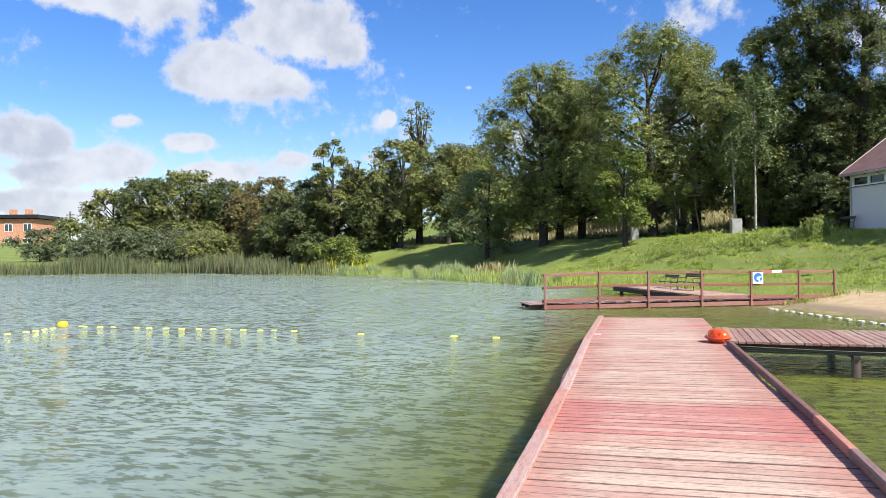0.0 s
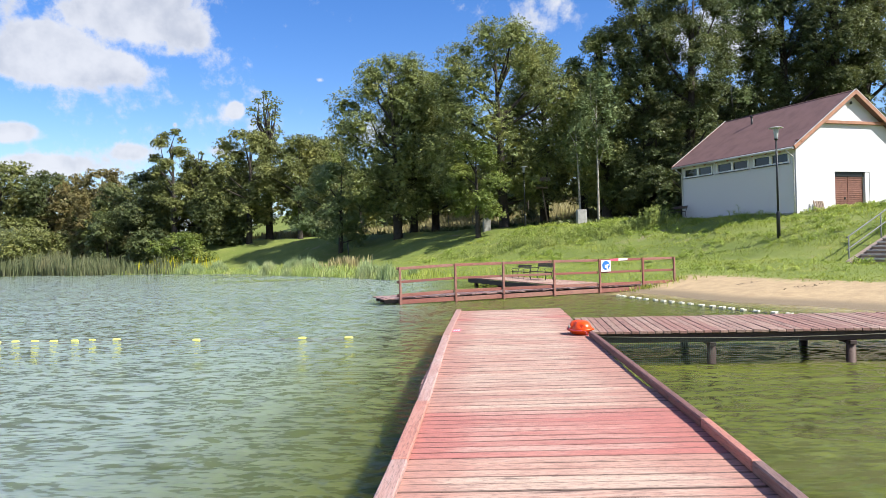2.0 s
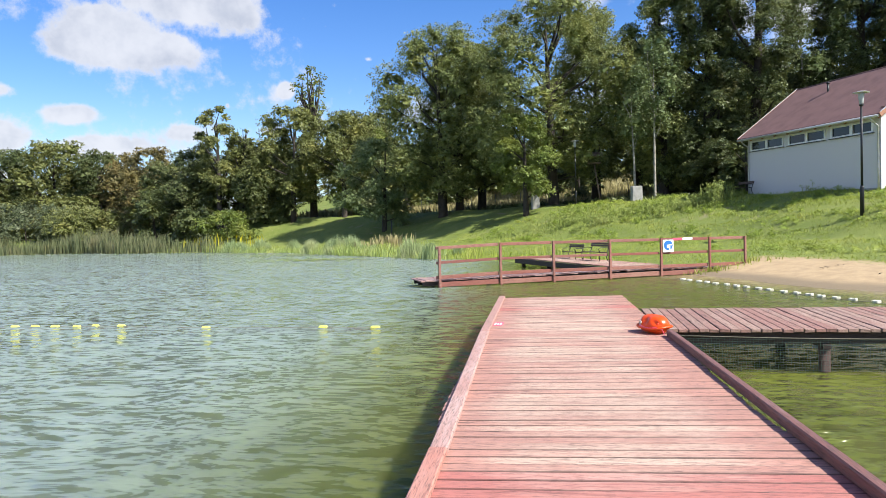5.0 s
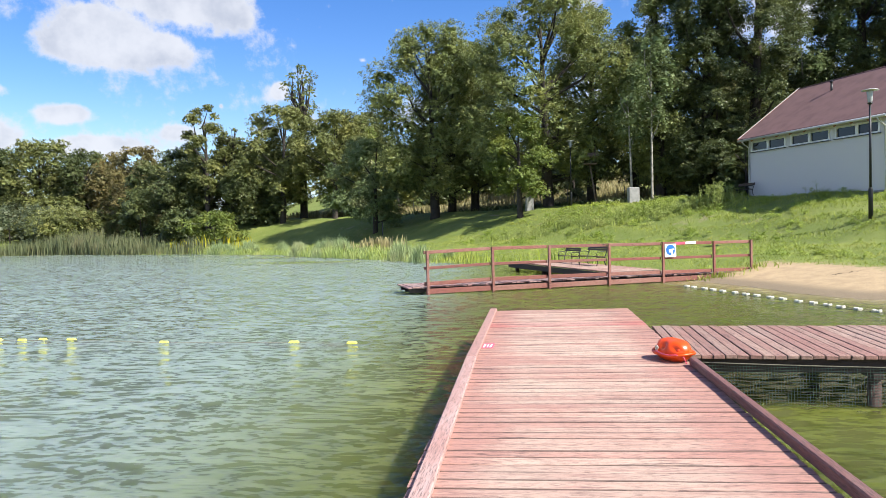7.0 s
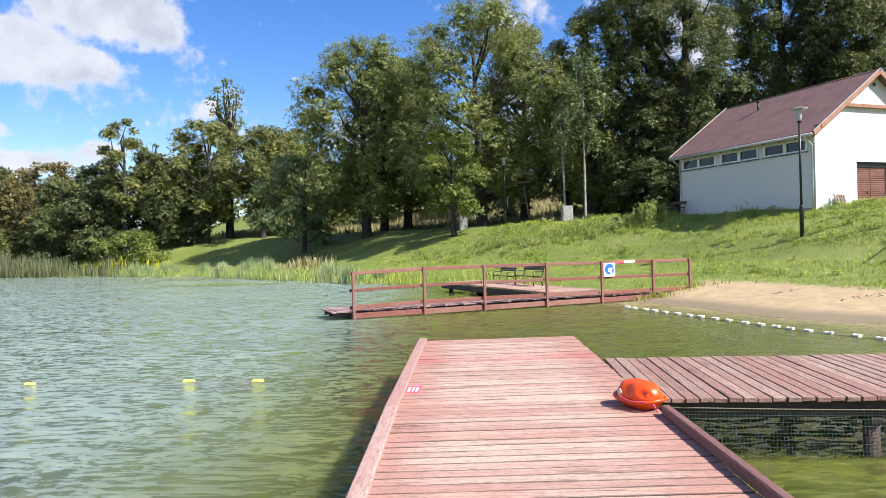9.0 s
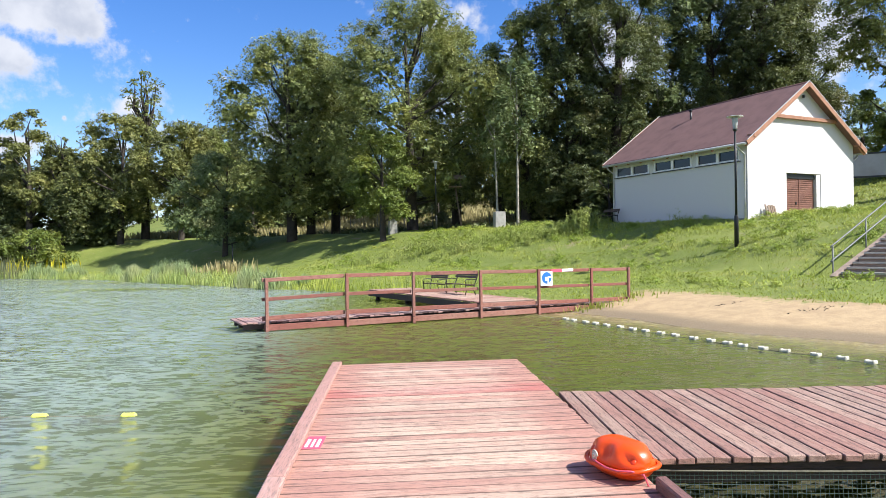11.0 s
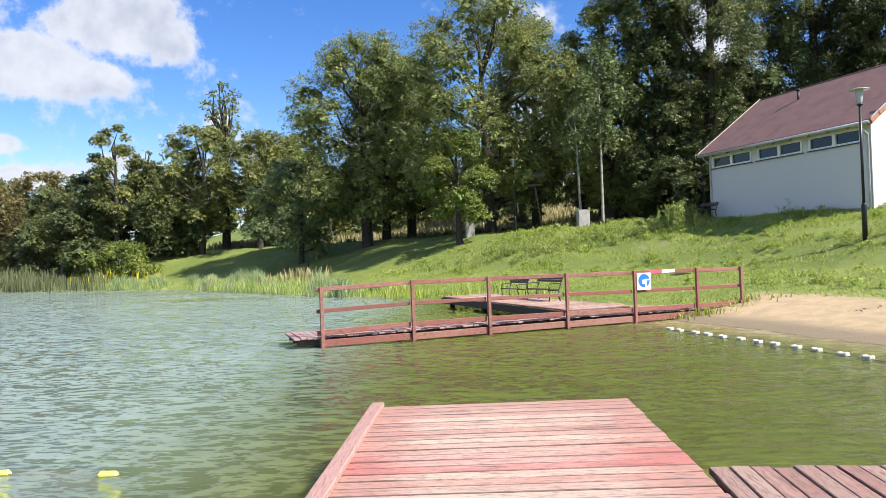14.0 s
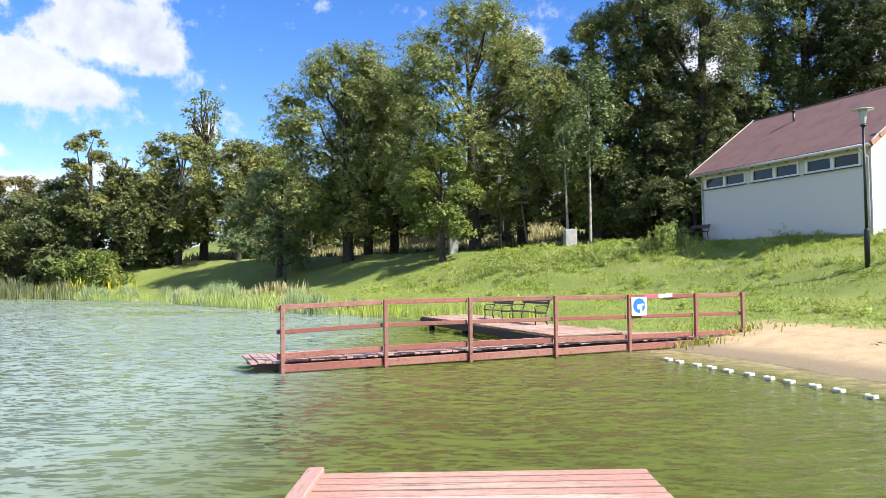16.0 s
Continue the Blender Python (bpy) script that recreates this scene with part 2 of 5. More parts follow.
def ground_material():
    m, w = material("bank_ground")
    g = w.n("ShaderNodeNewGeometry").outputs["Position"]
    sand = w.n("ShaderNodeAttribute", attribute_name="sand").outputs["Fac"]
    n1, n2, n3 = w.noise(g, 0.35, 4.0, 0.6), w.noise(g, 2.4, 5.0, 0.65), w.noise(g, 26.0, 3.0, 0.6)
    grass = w.mix(w.ramp(n1, 0.35, 0.7), (0.130, 0.168, 0.026, 1), (0.205, 0.235, 0.046, 1))
    grass = w.mix(w.ramp(n2, 0.52, 0.78, 0, 0.6), grass, (0.28, 0.25, 0.11, 1))
    grass = w.mix(w.ramp(w.noise(g, 0.9, 4.0, 0.7), 0.58, 0.72, 0, 0.5), grass, (0.30, 0.28, 0.09, 1))
    grass = w.mix(w.ramp(w.noise(g, 0.55, 5.0, 0.75), 0.60, 0.68, 0, 0.8), grass, (0.30, 0.235, 0.15, 1))
    grass = w.mix(w.ramp(n3, 0.35, 0.65, 0, 0.45), grass, (0.09, 0.14, 0.022, 1))
    sandc = w.mix(w.ramp(n2, 0.35, 0.7), (0.46, 0.335, 0.190, 1), (0.36, 0.255, 0.145, 1))
    sandc = w.mix(w.ramp(n3, 0.48, 0.72, 0, 0.5), sandc, (0.27, 0.20, 0.12, 1))
    sandc = w.mix(w.ramp(w.noise(g, 5.5, 5.0, 0.75), 0.60, 0.72, 0, 0.6), sandc, (0.30, 0.22, 0.13, 1))
    sandc = w.mix(w.ramp(w.noise(g, 1.1, 4.0, 0.7), 0.66, 0.72, 0, 0.7), sandc, (0.16, 0.12, 0.075, 1))
    z = w.n("ShaderNodeSeparateXYZ", {0: g}).outputs[2]
    sandc = w.mix(w.ramp(z, -0.36, -0.47), sandc, (0.22, 0.165, 0.10, 1))
    edge = w.ramp(w.math("ADD", sand, w.math("MULTIPLY", w.math("SUBTRACT", n2, 0.5), 0.7)), 0.42, 0.58)
    finish(w, w.mix(edge, grass, sandc), 0.9, w.math("ADD", n3, w.math("MULTIPLY", n2, 2.0)), 0.45, 0.045)
    return m


M_DECK = wood("pier_boards", (0.56, 0.405, 0.31), (0.46, 0.235, 0.18), (0.25, 0.155, 0.13), 0, 0.34, 0.9, 0.058, 1.1)
M_DECK_RED = wood("pier_boards_fresh", (0.54, 0.335, 0.27), (0.45, 0.165, 0.135), (0.28, 0.13, 0.11), 0, 0.55, 0.8, 0.058, 1.1)
M_BEAM = wood("edge_beam", (0.50, 0.37, 0.33), (0.44, 0.24, 0.20), (0.26, 0.19, 0.17), 1, 0.45, 0.5)
M_BEAM_RED = wood("edge_beam_fresh", (0.50, 0.27, 0.21), (0.46, 0.18, 0.135), (0.28, 0.15, 0.12), 1, 0.7, 0.5)
M_KERB = wood("kerb_board", (0.25, 0.16, 0.14), (0.20, 0.085, 0.072), (0.11, 0.075, 0.07), 1, 0.4, 0.8)
M_OLD = wood("old_boards", (0.41, 0.28, 0.22), (0.33, 0.17, 0.135), (0.12, 0.08, 0.066), 1, 0.3, 1.0, 0.060)
M_WALK = wood("walkway_boards", (0.52, 0.39, 0.34), (0.42, 0.23, 0.20), (0.22, 0.16, 0.15), 1, 0.4, 0.7)
M_RAIL = wood("rail_timber", (0.36, 0.185, 0.14), (0.27, 0.082, 0.06), (0.12, 0.06, 0.05), 0, 0.55, 0.85)
# near-black timber: piles, members beneath the decks, stage sides, power poles
M_DARKWOOD = wood("dark_timber", (0.07, 0.05, 0.045), (0.06, 0.035, 0.03), (0.03, 0.025, 0.022), 0, 0.5, 0.5)
M_WATER = water_material()
M_GROUND = ground_material()
M_BARK = plain("bark", (0.058, 0.046, 0.036), 0.9, 0.3, 3.0, bump=0.8)
M_BIRCH = plain("birch_bark", (0.40, 0.37, 0.31), 0.8, 0.35, 4.0)
M_PLASTER = plain("white_plaster", (0.60, 0.585, 0.59), 0.85, 0.05, 0.8, bump=0.2, dirt=(0.62, 0.62, 0.60))
M_ROOF = plain("roof_felt", (0.185, 0.100, 0.092), 0.85, 0.14, 1.4, bump=0.4)
M_TIMBER = plain("roof_timber", (0.36, 0.17, 0.10), 0.6, 0.15, 5.0)
M_GUTTER = plain("gutter_metal", (0.55, 0.55, 0.54), 0.35, 0.1, 5.0, metal=0.3)
M_FRAME = plain("white_frame", (0.78, 0.78, 0.77), 0.4, 0.05)
M_LANTERN = plain("lantern_glass", (0.40, 0.42, 0.42), 0.25, 0.08, 9.0)
M_GATE = plain("gate_boards", (0.20, 0.085, 0.06), 0.6, 0.15, 5.0)
M_DARK = plain("dark_metal", (0.018, 0.020, 0.022), 0.4, 0.1, 8.0, metal=0.2)
M_STEEL = plain("galvanised_steel", (0.17, 0.18, 0.17), 0.6, 0.1, 8.0, metal=0.15)
M_CONC = plain("concrete", (0.36, 0.35, 0.33), 0.9, 0.15, 3.0, bump=0.4)
M_EARTH = plain("bare_earth", (0.40, 0.30, 0.24), 0.95, 0.2, 4.0, bump=0.8)
M_STEP = plain("stair_concrete", (0.36, 0.265, 0.20), 0.9, 0.15, 3.0, bump=0.4)
M_ORANGE = plain("orange_plastic", (0.82, 0.075, 0.004), 0.32, 0.03, 4.0)
M_ORANGE_DEEP = plain("orange_recess", (0.75, 0.05, 0.008), 0.4, 0.06, 4.0)
M_YELLOW = plain("yellow_float", (0.74, 0.74, 0.14), 0.5, 0.1, 20.0)
M_YELLOW_DEEP = plain("yellow_marker", (0.80, 0.50, 0.02), 0.5, 0.1, 20.0)
M_WHITEFLOAT = plain("white_float", (0.66, 0.63, 0.53), 0.6, 0.25, 20.0)
M_ROPE = plain("rope", (0.16, 0.15, 0.11), 0.9, 0.2, 30.0)
M_BLUE = plain("sign_blue", (0.02, 0.16, 0.50), 0.4, 0.03)
M_WHITE = plain("sign_white", (0.80, 0.80, 0.80), 0.45, 0.04)
M_RED = plain("sign_red", (0.72, 0.10, 0.17), 0.45, 0.06)
M_BENCH = plain("bench_slat", (0.085, 0.050, 0.034), 0.55, 0.2, 8.0)
M_BRICK = plain("far_brick", (0.52, 0.255, 0.16), 0.9, 0.15, 1.5)
M_PANE = plain("far_pane", (0.05, 0.06, 0.07), 0.1, 0.1)
M_NET = plain("green_net", (0.07, 0.115, 0.09), 0.8, 0.2, 12.0)
M_ASPH = plain("asphalt", (0.07, 0.07, 0.07), 0.9, 0.15, 2.0)
M_CAR = plain("white_paint", (0.75, 0.76, 0.77), 0.25, 0.04)
M_HOUSEWOOD = plain("grey_wood", (0.25, 0.18, 0.13), 0.8, 0.2, 4.0)


def glass_material():
    m, w = material("window_glass")
    finish(w, (0.012, 0.016, 0.022, 1), 0.04, None, **{"Specular IOR Level": 0.4})
    return m


M_GLASS = glass_material()
LEAF = {
    "broad": leaf_material("leaves_broad", (0.066, 0.090, 0.030), (0.255, 0.300, 0.094), (0.49, 0.48, 0.15)),
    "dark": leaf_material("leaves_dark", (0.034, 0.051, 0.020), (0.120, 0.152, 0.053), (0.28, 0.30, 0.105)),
    "lime": leaf_material("leaves_lime", (0.095, 0.140, 0.028), (0.205, 0.260, 0.058), (0.36, 0.36, 0.075)),
    "olive": leaf_material("leaves_olive", (0.088, 0.108, 0.034), (0.225, 0.248, 0.078), (0.40, 0.38, 0.115)),
    "brown": leaf_material("leaves_brown", (0.135, 0.125, 0.045), (0.23, 0.195, 0.075), (0.36, 0.265, 0.10)),
    "bush": leaf_material("leaves_bush", (0.070, 0.095, 0.048), (0.150, 0.175, 0.088), (0.22, 0.24, 0.12)),
    "small": leaf_material("leaves_small", (0.085, 0.125, 0.050), (0.22, 0.28, 0.11), (0.36, 0.41, 0.17)),
    "reed": leaf_material("reed_blades", (0.21, 0.3, 0.07), (0.42, 0.5, 0.17), (0.58, 0.56, 0.26)),
    "reed_far": leaf_material("reed_blades_far", (0.075, 0.100, 0.045), (0.175, 0.195, 0.092), (0.25, 0.215, 0.12)),
    "grass": leaf_material("grass_blades", (0.172, 0.236, 0.025), (0.414, 0.483, 0.067), (0.540, 0.529, 0.127)),
    "tuft": leaf_material("grass_tufts", (0.161, 0.218, 0.032), (0.391, 0.448, 0.086), (0.575, 0.540, 0.172)),
    "leafy": leaf_material("leafy_weed_leaves", (0.130, 0.208, 0.026), (0.351, 0.442, 0.065), (0.546, 0.572, 0.130)),
    "tussock": leaf_material("tussock_blades", (0.19, 0.27, 0.11), (0.38, 0.46, 0.22), (0.55, 0.55, 0.28)),
    "weed": leaf_material("tall_weeds", (0.17, 0.23, 0.05), (0.34, 0.4, 0.1), (0.48, 0.48, 0.17)),
    "yellow": leaf_material("yellow_flowers", (0.40, 0.38, 0.02), (0.60, 0.52, 0.03), (0.66, 0.55, 0.03)),
    "dry": leaf_material("dry_grass", (0.260, 0.221, 0.104), (0.416, 0.364, 0.182), (0.520, 0.468, 0.234)),
}


# ---- building helpers ----
def mesh_of(name, verts, faces, mats, smooth=False, index=None):
    me = bpy.data.meshes.new(name)
    me.from_pydata([tuple(v) for v in verts], [], faces)
    for mt in mats if isinstance(mats, (list, tuple)) else [mats]:
        me.materials.append(mt)
    if index is not None:
        me.polygons.foreach_set("material_index", index)
    if smooth:
        me.shade_smooth()
    me.update()
    return me


def boxes(*specs, bevel=0.0):
    """A bmesh of boxes, each (centre, size, turn about z in degrees or a matrix)."""
    bm = bmesh.new()
    for c, s, *r in specs:
        rot = r[0] if r else 0
        m = rot if isinstance(rot, Matrix) else Matrix.Rotation(radians(rot), 4, "Z")
        bmesh.ops.create_cube(bm, size=1.0, matrix=Matrix.Translation(c) @ m @ Matrix.Diagonal((*s, 1)))
    if bevel:
        bmesh.ops.bevel(bm, geom=bm.edges[:], offset=bevel, segments=1, affect="EDGES")
    return bm


def beam(a, b, wide, high, bevel=0.006, roll=0.0):
    """A squared timber from a to b."""
    a, b = Vector(a), Vector(b)
    d = b - a
    side = d.cross(Vector((0, 0, 1)))
    side = side.normalized() if side.length > 1e-6 else Vector((1, 0, 0))
    top = side.cross(d).normalized()
    m = Matrix((( *d.normalized(), ), (*side,), (*top,))).transposed().to_4x4()
    return boxes(((a + b) / 2, (d.length, wide, high), m), bevel=bevel)


def tube(points, radii, sides=8, cap=True):
    """A bmesh tube through points."""
    bm = bmesh.new()
    rings = []
    pts = [Vector(p) for p in points]
    for i, p in enumerate(pts):
        d = (pts[min(i + 1, len(pts) - 1)] - pts[max(i - 1, 0)]).normalized()
        s = d.cross(Vector((0.13, 0.31, 0.94)))
        s = s.normalized() if s.length > 1e-4 else Vector((1, 0, 0))
        u = s.cross(d)
        r = radii[i] if isinstance(radii, (list, tuple)) else radii
        rings.append([bm.verts.new(p + (s * math.cos(k * math.tau / sides) + u * math.sin(k * math.tau / sides)) * r) for k in range(sides)])
    for r0, r1 in zip(rings, rings[1:]):
        for k in range(sides):
            bm.faces.new((r0[k], r0[(k + 1) % sides], r1[(k + 1) % sides], r1[k])).smooth = True
    if cap:
        bm.faces.new(rings[0][::-1])
        bm.faces.new(rings[-1])
    return bm


def lathe(profile, centre=(0, 0, 0), sides=20):
    """A turned shape about z from (radius, height) pairs."""
    bm = bmesh.new()
    c = Vector(centre)
    rings = [[bm.verts.new(c + Vector((r * math.cos(k * math.tau / sides), r * math.sin(k * math.tau / sides), z))) for k in range(sides)] for r, z in profile]
    for r0, r1 in zip(rings, rings[1:]):
        for k in range(sides):
            bm.faces.new((r0[k], r0[(k + 1) % sides], r1[(k + 1) % sides], r1[k])).smooth = True
    bm.faces.new(rings[0][::-1])
    bm.faces.new(rings[-1])
    return bm


def join(*bms):
    out = bmesh.new()
    for b in bms:
        me = bpy.data.meshes.new("tmp")
        b.to_mesh(me)
        b.free()
        out.from_mesh(me)
        bpy.data.meshes.remove(me)
    return out


def part(name, bm, mat, parent=None, label=""):
    me = bpy.data.meshes.new(name)
    bmesh.ops.recalc_face_normals(bm, faces=bm.faces[:])
    bm.to_mesh(me)
    bm.free()
    me.materials.append(mat)
    ob = new(name, me)
    ob.parent = parent
    return tagged(ob, label)


def thing(name, label, category, m=None, group="", kind=""):
    ob = new(name)
    ob.empty_display_size = 0.2
    if m is not None:
        ob.matrix_basis = m
    return tagged(ob, label, category, group, kind)


# ---- the lie of the land ----
WATER_Z = -0.53
SD = Vector((0.919, 0.394, 0)).normalized()
SN = Vector((0.394, -0.919, 0)).normalized()
S0 = Vector((15.0, 13.0, 0.36))
SHORE = [(-160, 30), (-110, 40), (-76.8, 53.8), (-71, 56.9), (-57, 60.8), (-48.8, 60.0), (-41.8, 55.5), (-31, 52), (-20.5, 45.5), (-14, 37.5), (-9.4, 33), (-5.3, 28.2),
         (-1.5, 24.0), (1.8, 20.6), (4.0, 16.5), (5.6, 13.0), (6.3, 11.3), (7.05, 9.8), (7.55, 7.9), (8.15, 6.5), (9.1, 5.5), (9.95, 4.5), (10.6, 3.2), (11.4, 1.2), (12.4, -2), (13.4, -6), (14, -14), (16, -40),
         (30, -120), (-60, -190), (-200, -120)]
SH = np.array(SHORE, float)
PROFILE_D = np.array([-400, -12, -3, 0, 3, 5.5, 8, 10.8, 12.5, 14.8, 18, 30, 42, 60, 120, 400, 3000])
PROFILE_Z = np.array([-3.0, -2.6, -1.0, WATER_Z, -0.12, 0.12, 0.5, 1.5, 2.1, 2.72, 2.9, 3.3, 6.0, 10.0, 16, 19, 21])


def shore_distance(p):
    """Signed distance of each point to the shoreline, positive on land."""
    best = np.full(len(p), 1e9)
    inside = np.zeros(len(p), bool)
    for a, b in zip(SH, np.roll(SH, -1, 0)):
        d = b - a
        t = np.clip(((p - a) @ d) / (d @ d), 0, 1)
        best = np.minimum(best, np.hypot(*(p - a - t[:, None] * d).T))
        cross = ((a[1] > p[:, 1]) != (b[1] > p[:, 1])) & (p[:, 0] < (b[0] - a[0]) * (p[:, 1] - a[1]) / (b[1] - a[1] + 1e-12) + a[0])
        inside ^= cross
    return np.where(inside, -best, best)


def ease(x, a, b):
    t = np.clip((x - a) / (b - a), 0, 1)
    return t * t * (3 - 2 * t)


def heights(p):
    d = shore_distance(p)
    z = np.interp(d, PROFILE_D, PROFILE_Z)
    x, y = p[:, 0], p[:, 1]
    low = 1 - 0.55 * ease(-x, 28, 60)
    z = np.where(d > 0, WATER_Z + (z - WATER_Z) * low, z)
    z += 0.6 * ease(x, 23, 40) * ease(y, 8, 24) * (d > 0)
    wob = 0.10 * np.sin(x * 0.9 + 1.3 * np.sin(y * 0.5)) * np.sin(y * 0.75 + 0.6) + 0.05 * np.sin(x * 2.3 + y * 1.9)
    z = z + wob * ease(d, 5, 10)
    # the stairs are cut into the bank
    sx, sy = (x - S0[0]) * SD[0] + (y - S0[1]) * SD[1], (x - S0[0]) * SN[0] + (y - S0[1]) * SN[1]
    cut = S0[2] + np.clip(sx, -0.6, 11) * 0.152 / 0.30 - np.where(sx > 4, np.clip(sx - 3.6, 0, 2.3) * 0.45, 0) - 0.30
    here = ease(sy, -1.3, -0.4) * ease(-sy, -3.0, -2.0) * ease(sx, -1.2, -0.2) * ease(-sx, -11.0, -9.5)
    return np.where(here > 0, z + (np.minimum(z, cut) - z) * here, z)


def ground_z(x, y):
    return float(heights(np.array([[x, y]], float))[0])


def stretch(lo, hi, step, far):
    mid = np.arange(lo, hi + step / 2, step)
    out = []
    s, v = step, 0.0
    while v < far:
        s *= 1.35
        v += s
        out.append(v)
    return np.concatenate([lo - np.array(out[::-1]), mid, hi + np.array(out)])


def build_ground():
    xs, ys = stretch(-62, 46, 0.8, 2600), stretch(-12, 86, 0.8, 2600)
    gx, gy = np.meshgrid(xs, ys)
    p = np.stack([gx.ravel(), gy.ravel()], 1)
    z = heights(p)
    nx, ny = len(xs), len(ys)
    idx = np.arange(nx * ny).reshape(ny, nx)
    quads = np.stack([idx[:-1, :-1], idx[:-1, 1:], idx[1:, 1:], idx[1:, :-1]], -1).reshape(-1, 4)
    me = mesh_of("ground", np.column_stack([p, z]), quads.tolist(), M_GROUND, smooth=True)
    d = shore_distance(p)
    # the beach is a strip beside the piers, widest in its middle
    wide = 1.2 + 2.6 * ease(p[:, 0], 6.5, 9.5)
    sand = np.clip(1.5 - d / wide, 0, 1) * ease(p[:, 0], 3.5, 5.5) * (p[:, 1] < 20)
    sand = np.maximum(sand, (d < 0) * ease(p[:, 0], 2, 5))
    at = me.attributes.new("sand", "FLOAT", "POINT")
    at.data.foreach_set("value", sand.astype(np.float32))
    ob = new("ground", me)
    tagged(ob, "grassy lake bank with a strip of yellow sand", "ground", kind="structure")
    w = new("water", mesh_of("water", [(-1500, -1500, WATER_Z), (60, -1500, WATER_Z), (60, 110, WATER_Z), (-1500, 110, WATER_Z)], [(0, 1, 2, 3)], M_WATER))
    tagged(w, "rippled green-brown lake water", "water", kind="structure")


build_ground()


# ---- the main pier ----
PIER_W = 2.30


def pier_shift(y):
    """The pier's landward half lies a hand's breadth to the side of its outer half."""
    return 0.10 * float(ease(np.array(-y), 8.0, 9.6))


def plank_mesh(name, size, mat, bevel=0.006, seed=0):
    """A board with eased edges, a little cupped and worn."""
    bm = boxes(((0, 0, 0), size), bevel=bevel)
    r = random.Random(seed)
    for v in bm.verts:
        v.co.z += r.uniform(-0.002, 0.002)
        v.co.x += r.uniform(-0.004, 0.004) if size[0] > size[1] else 0
        v.co.y += r.uniform(-0.004, 0.004) if size[1] > size[0] else 0
    me = bpy.data.meshes.new(name)
    bm.to_mesh(me)
    bm.free()
    me.materials.append(mat)
    return me


def build_pier():
    pier = thing("pier", "long red-stained wooden bathing pier standing in the lake", "pier", pose(0, 0, 0, 0, -0.65, 0), kind="structure")
    pitch = 0.132
    kinds = [plank_mesh("plank", (PIER_W - 0.03, pitch - gap, 0.035), M_DECK, bevel=0.005, seed=i) for i, gap in enumerate((0.008, 0.011, 0.014, 0.019, 0.009))]
    reds = [plank_mesh("plank", (PIER_W - 0.03, pitch - 0.011, 0.035), M_DECK_RED, bevel=0.005, seed=9 + i) for i in range(2)]
    r = random.Random(4)
    n = int(24.0 / pitch)
    for i in range(n):
        y = -pitch / 2 - i * pitch
        fresh = -10.82 < y < -9.80 or -9.72 < y < -9.55 or -1.95 < y < -1.6 or y < -19
        ob = new("plank", r.choice(reds if fresh else kinds))
        ob.parent = pier
        ob.matrix_basis = pose(PIER_W / 2 + pier_shift(y) + r.uniform(-0.006, 0.006), y, -0.0175 + r.uniform(-0.002, 0.002), 0, 0, r.uniform(-0.12, 0.12))
    # edge beam on the lake side, in lengths butted end to end
    for y0, y1, mat, dz in ((0.0, -4.4, M_BEAM, 0), (-4.41, -9.2, M_BEAM, -0.004), (-9.21, -10.95, M_BEAM_RED, 0.006), (-10.96, -16.0, M_BEAM, 0), (-16.01, -24.0, M_BEAM, 0.004)):
        part("edge_beam", beam((0.05 + pier_shift(y0), y0, 0.022 + dz), (0.05 + pier_shift(y1), y1, 0.022 + dz), 0.115, 0.045, 0.008), mat, pier)
    for y0, y1, mat in ((-4.85, -10.2, M_KERB), (-10.21, -11.25, M_BEAM_RED), (-11.26, -18.0, M_KERB), (-18.01, -24.0, M_KERB)):
        part("kerb_board", beam((PIER_W - 0.02 + pier_shift(y0), y0, 0.042), (PIER_W - 0.02 + pier_shift(y1), y1, 0.042), 0.070, 0.080, 0.01), mat, pier)
    for x in (0.06, PIER_W / 2, PIER_W - 0.06):
        part("stringer", beam((x, -0.05, -0.115), (x + 0.10, -24.0, -0.115), 0.07, 0.15), M_DARKWOOD, pier)
    part("end_board", boxes(((PIER_W / 2, 0.012, -0.10), (PIER_W - 0.02, 0.024, 0.13)), bevel=0.004), M_BEAM, pier)
    for y in (-0.6, -3.2, -6.0, -9.0, -12.0, -15.0, -18.0, -21.0):
        for x in (0.22, PIER_W - 0.22):
            part("pile", tube([(x + pier_shift(y), y, -2.6), (x + pier_shift(y), y, -0.191)], 0.085, 12), M_DARKWOOD, pier)
    # a red and white warning plate nailed by the edge
    tag = thing("warning_plate", "small red plate with white bars nailed to the pier boards", "sign", pose(0.178, -3.53, 0.0, 0, 0, -2))
    part("plate", boxes(((0, 0, 0.003), (0.135, 0.33, 0.006)), bevel=0.001), M_RED, tag)
    for k, wx in ((-0.040, 0.022), (0.0, 0.016), (0.038, 0.022)):
        part("bar", boxes(((k, -0.03, 0.0085), (wx, 0.20, 0.004))), M_WHITE, tag)


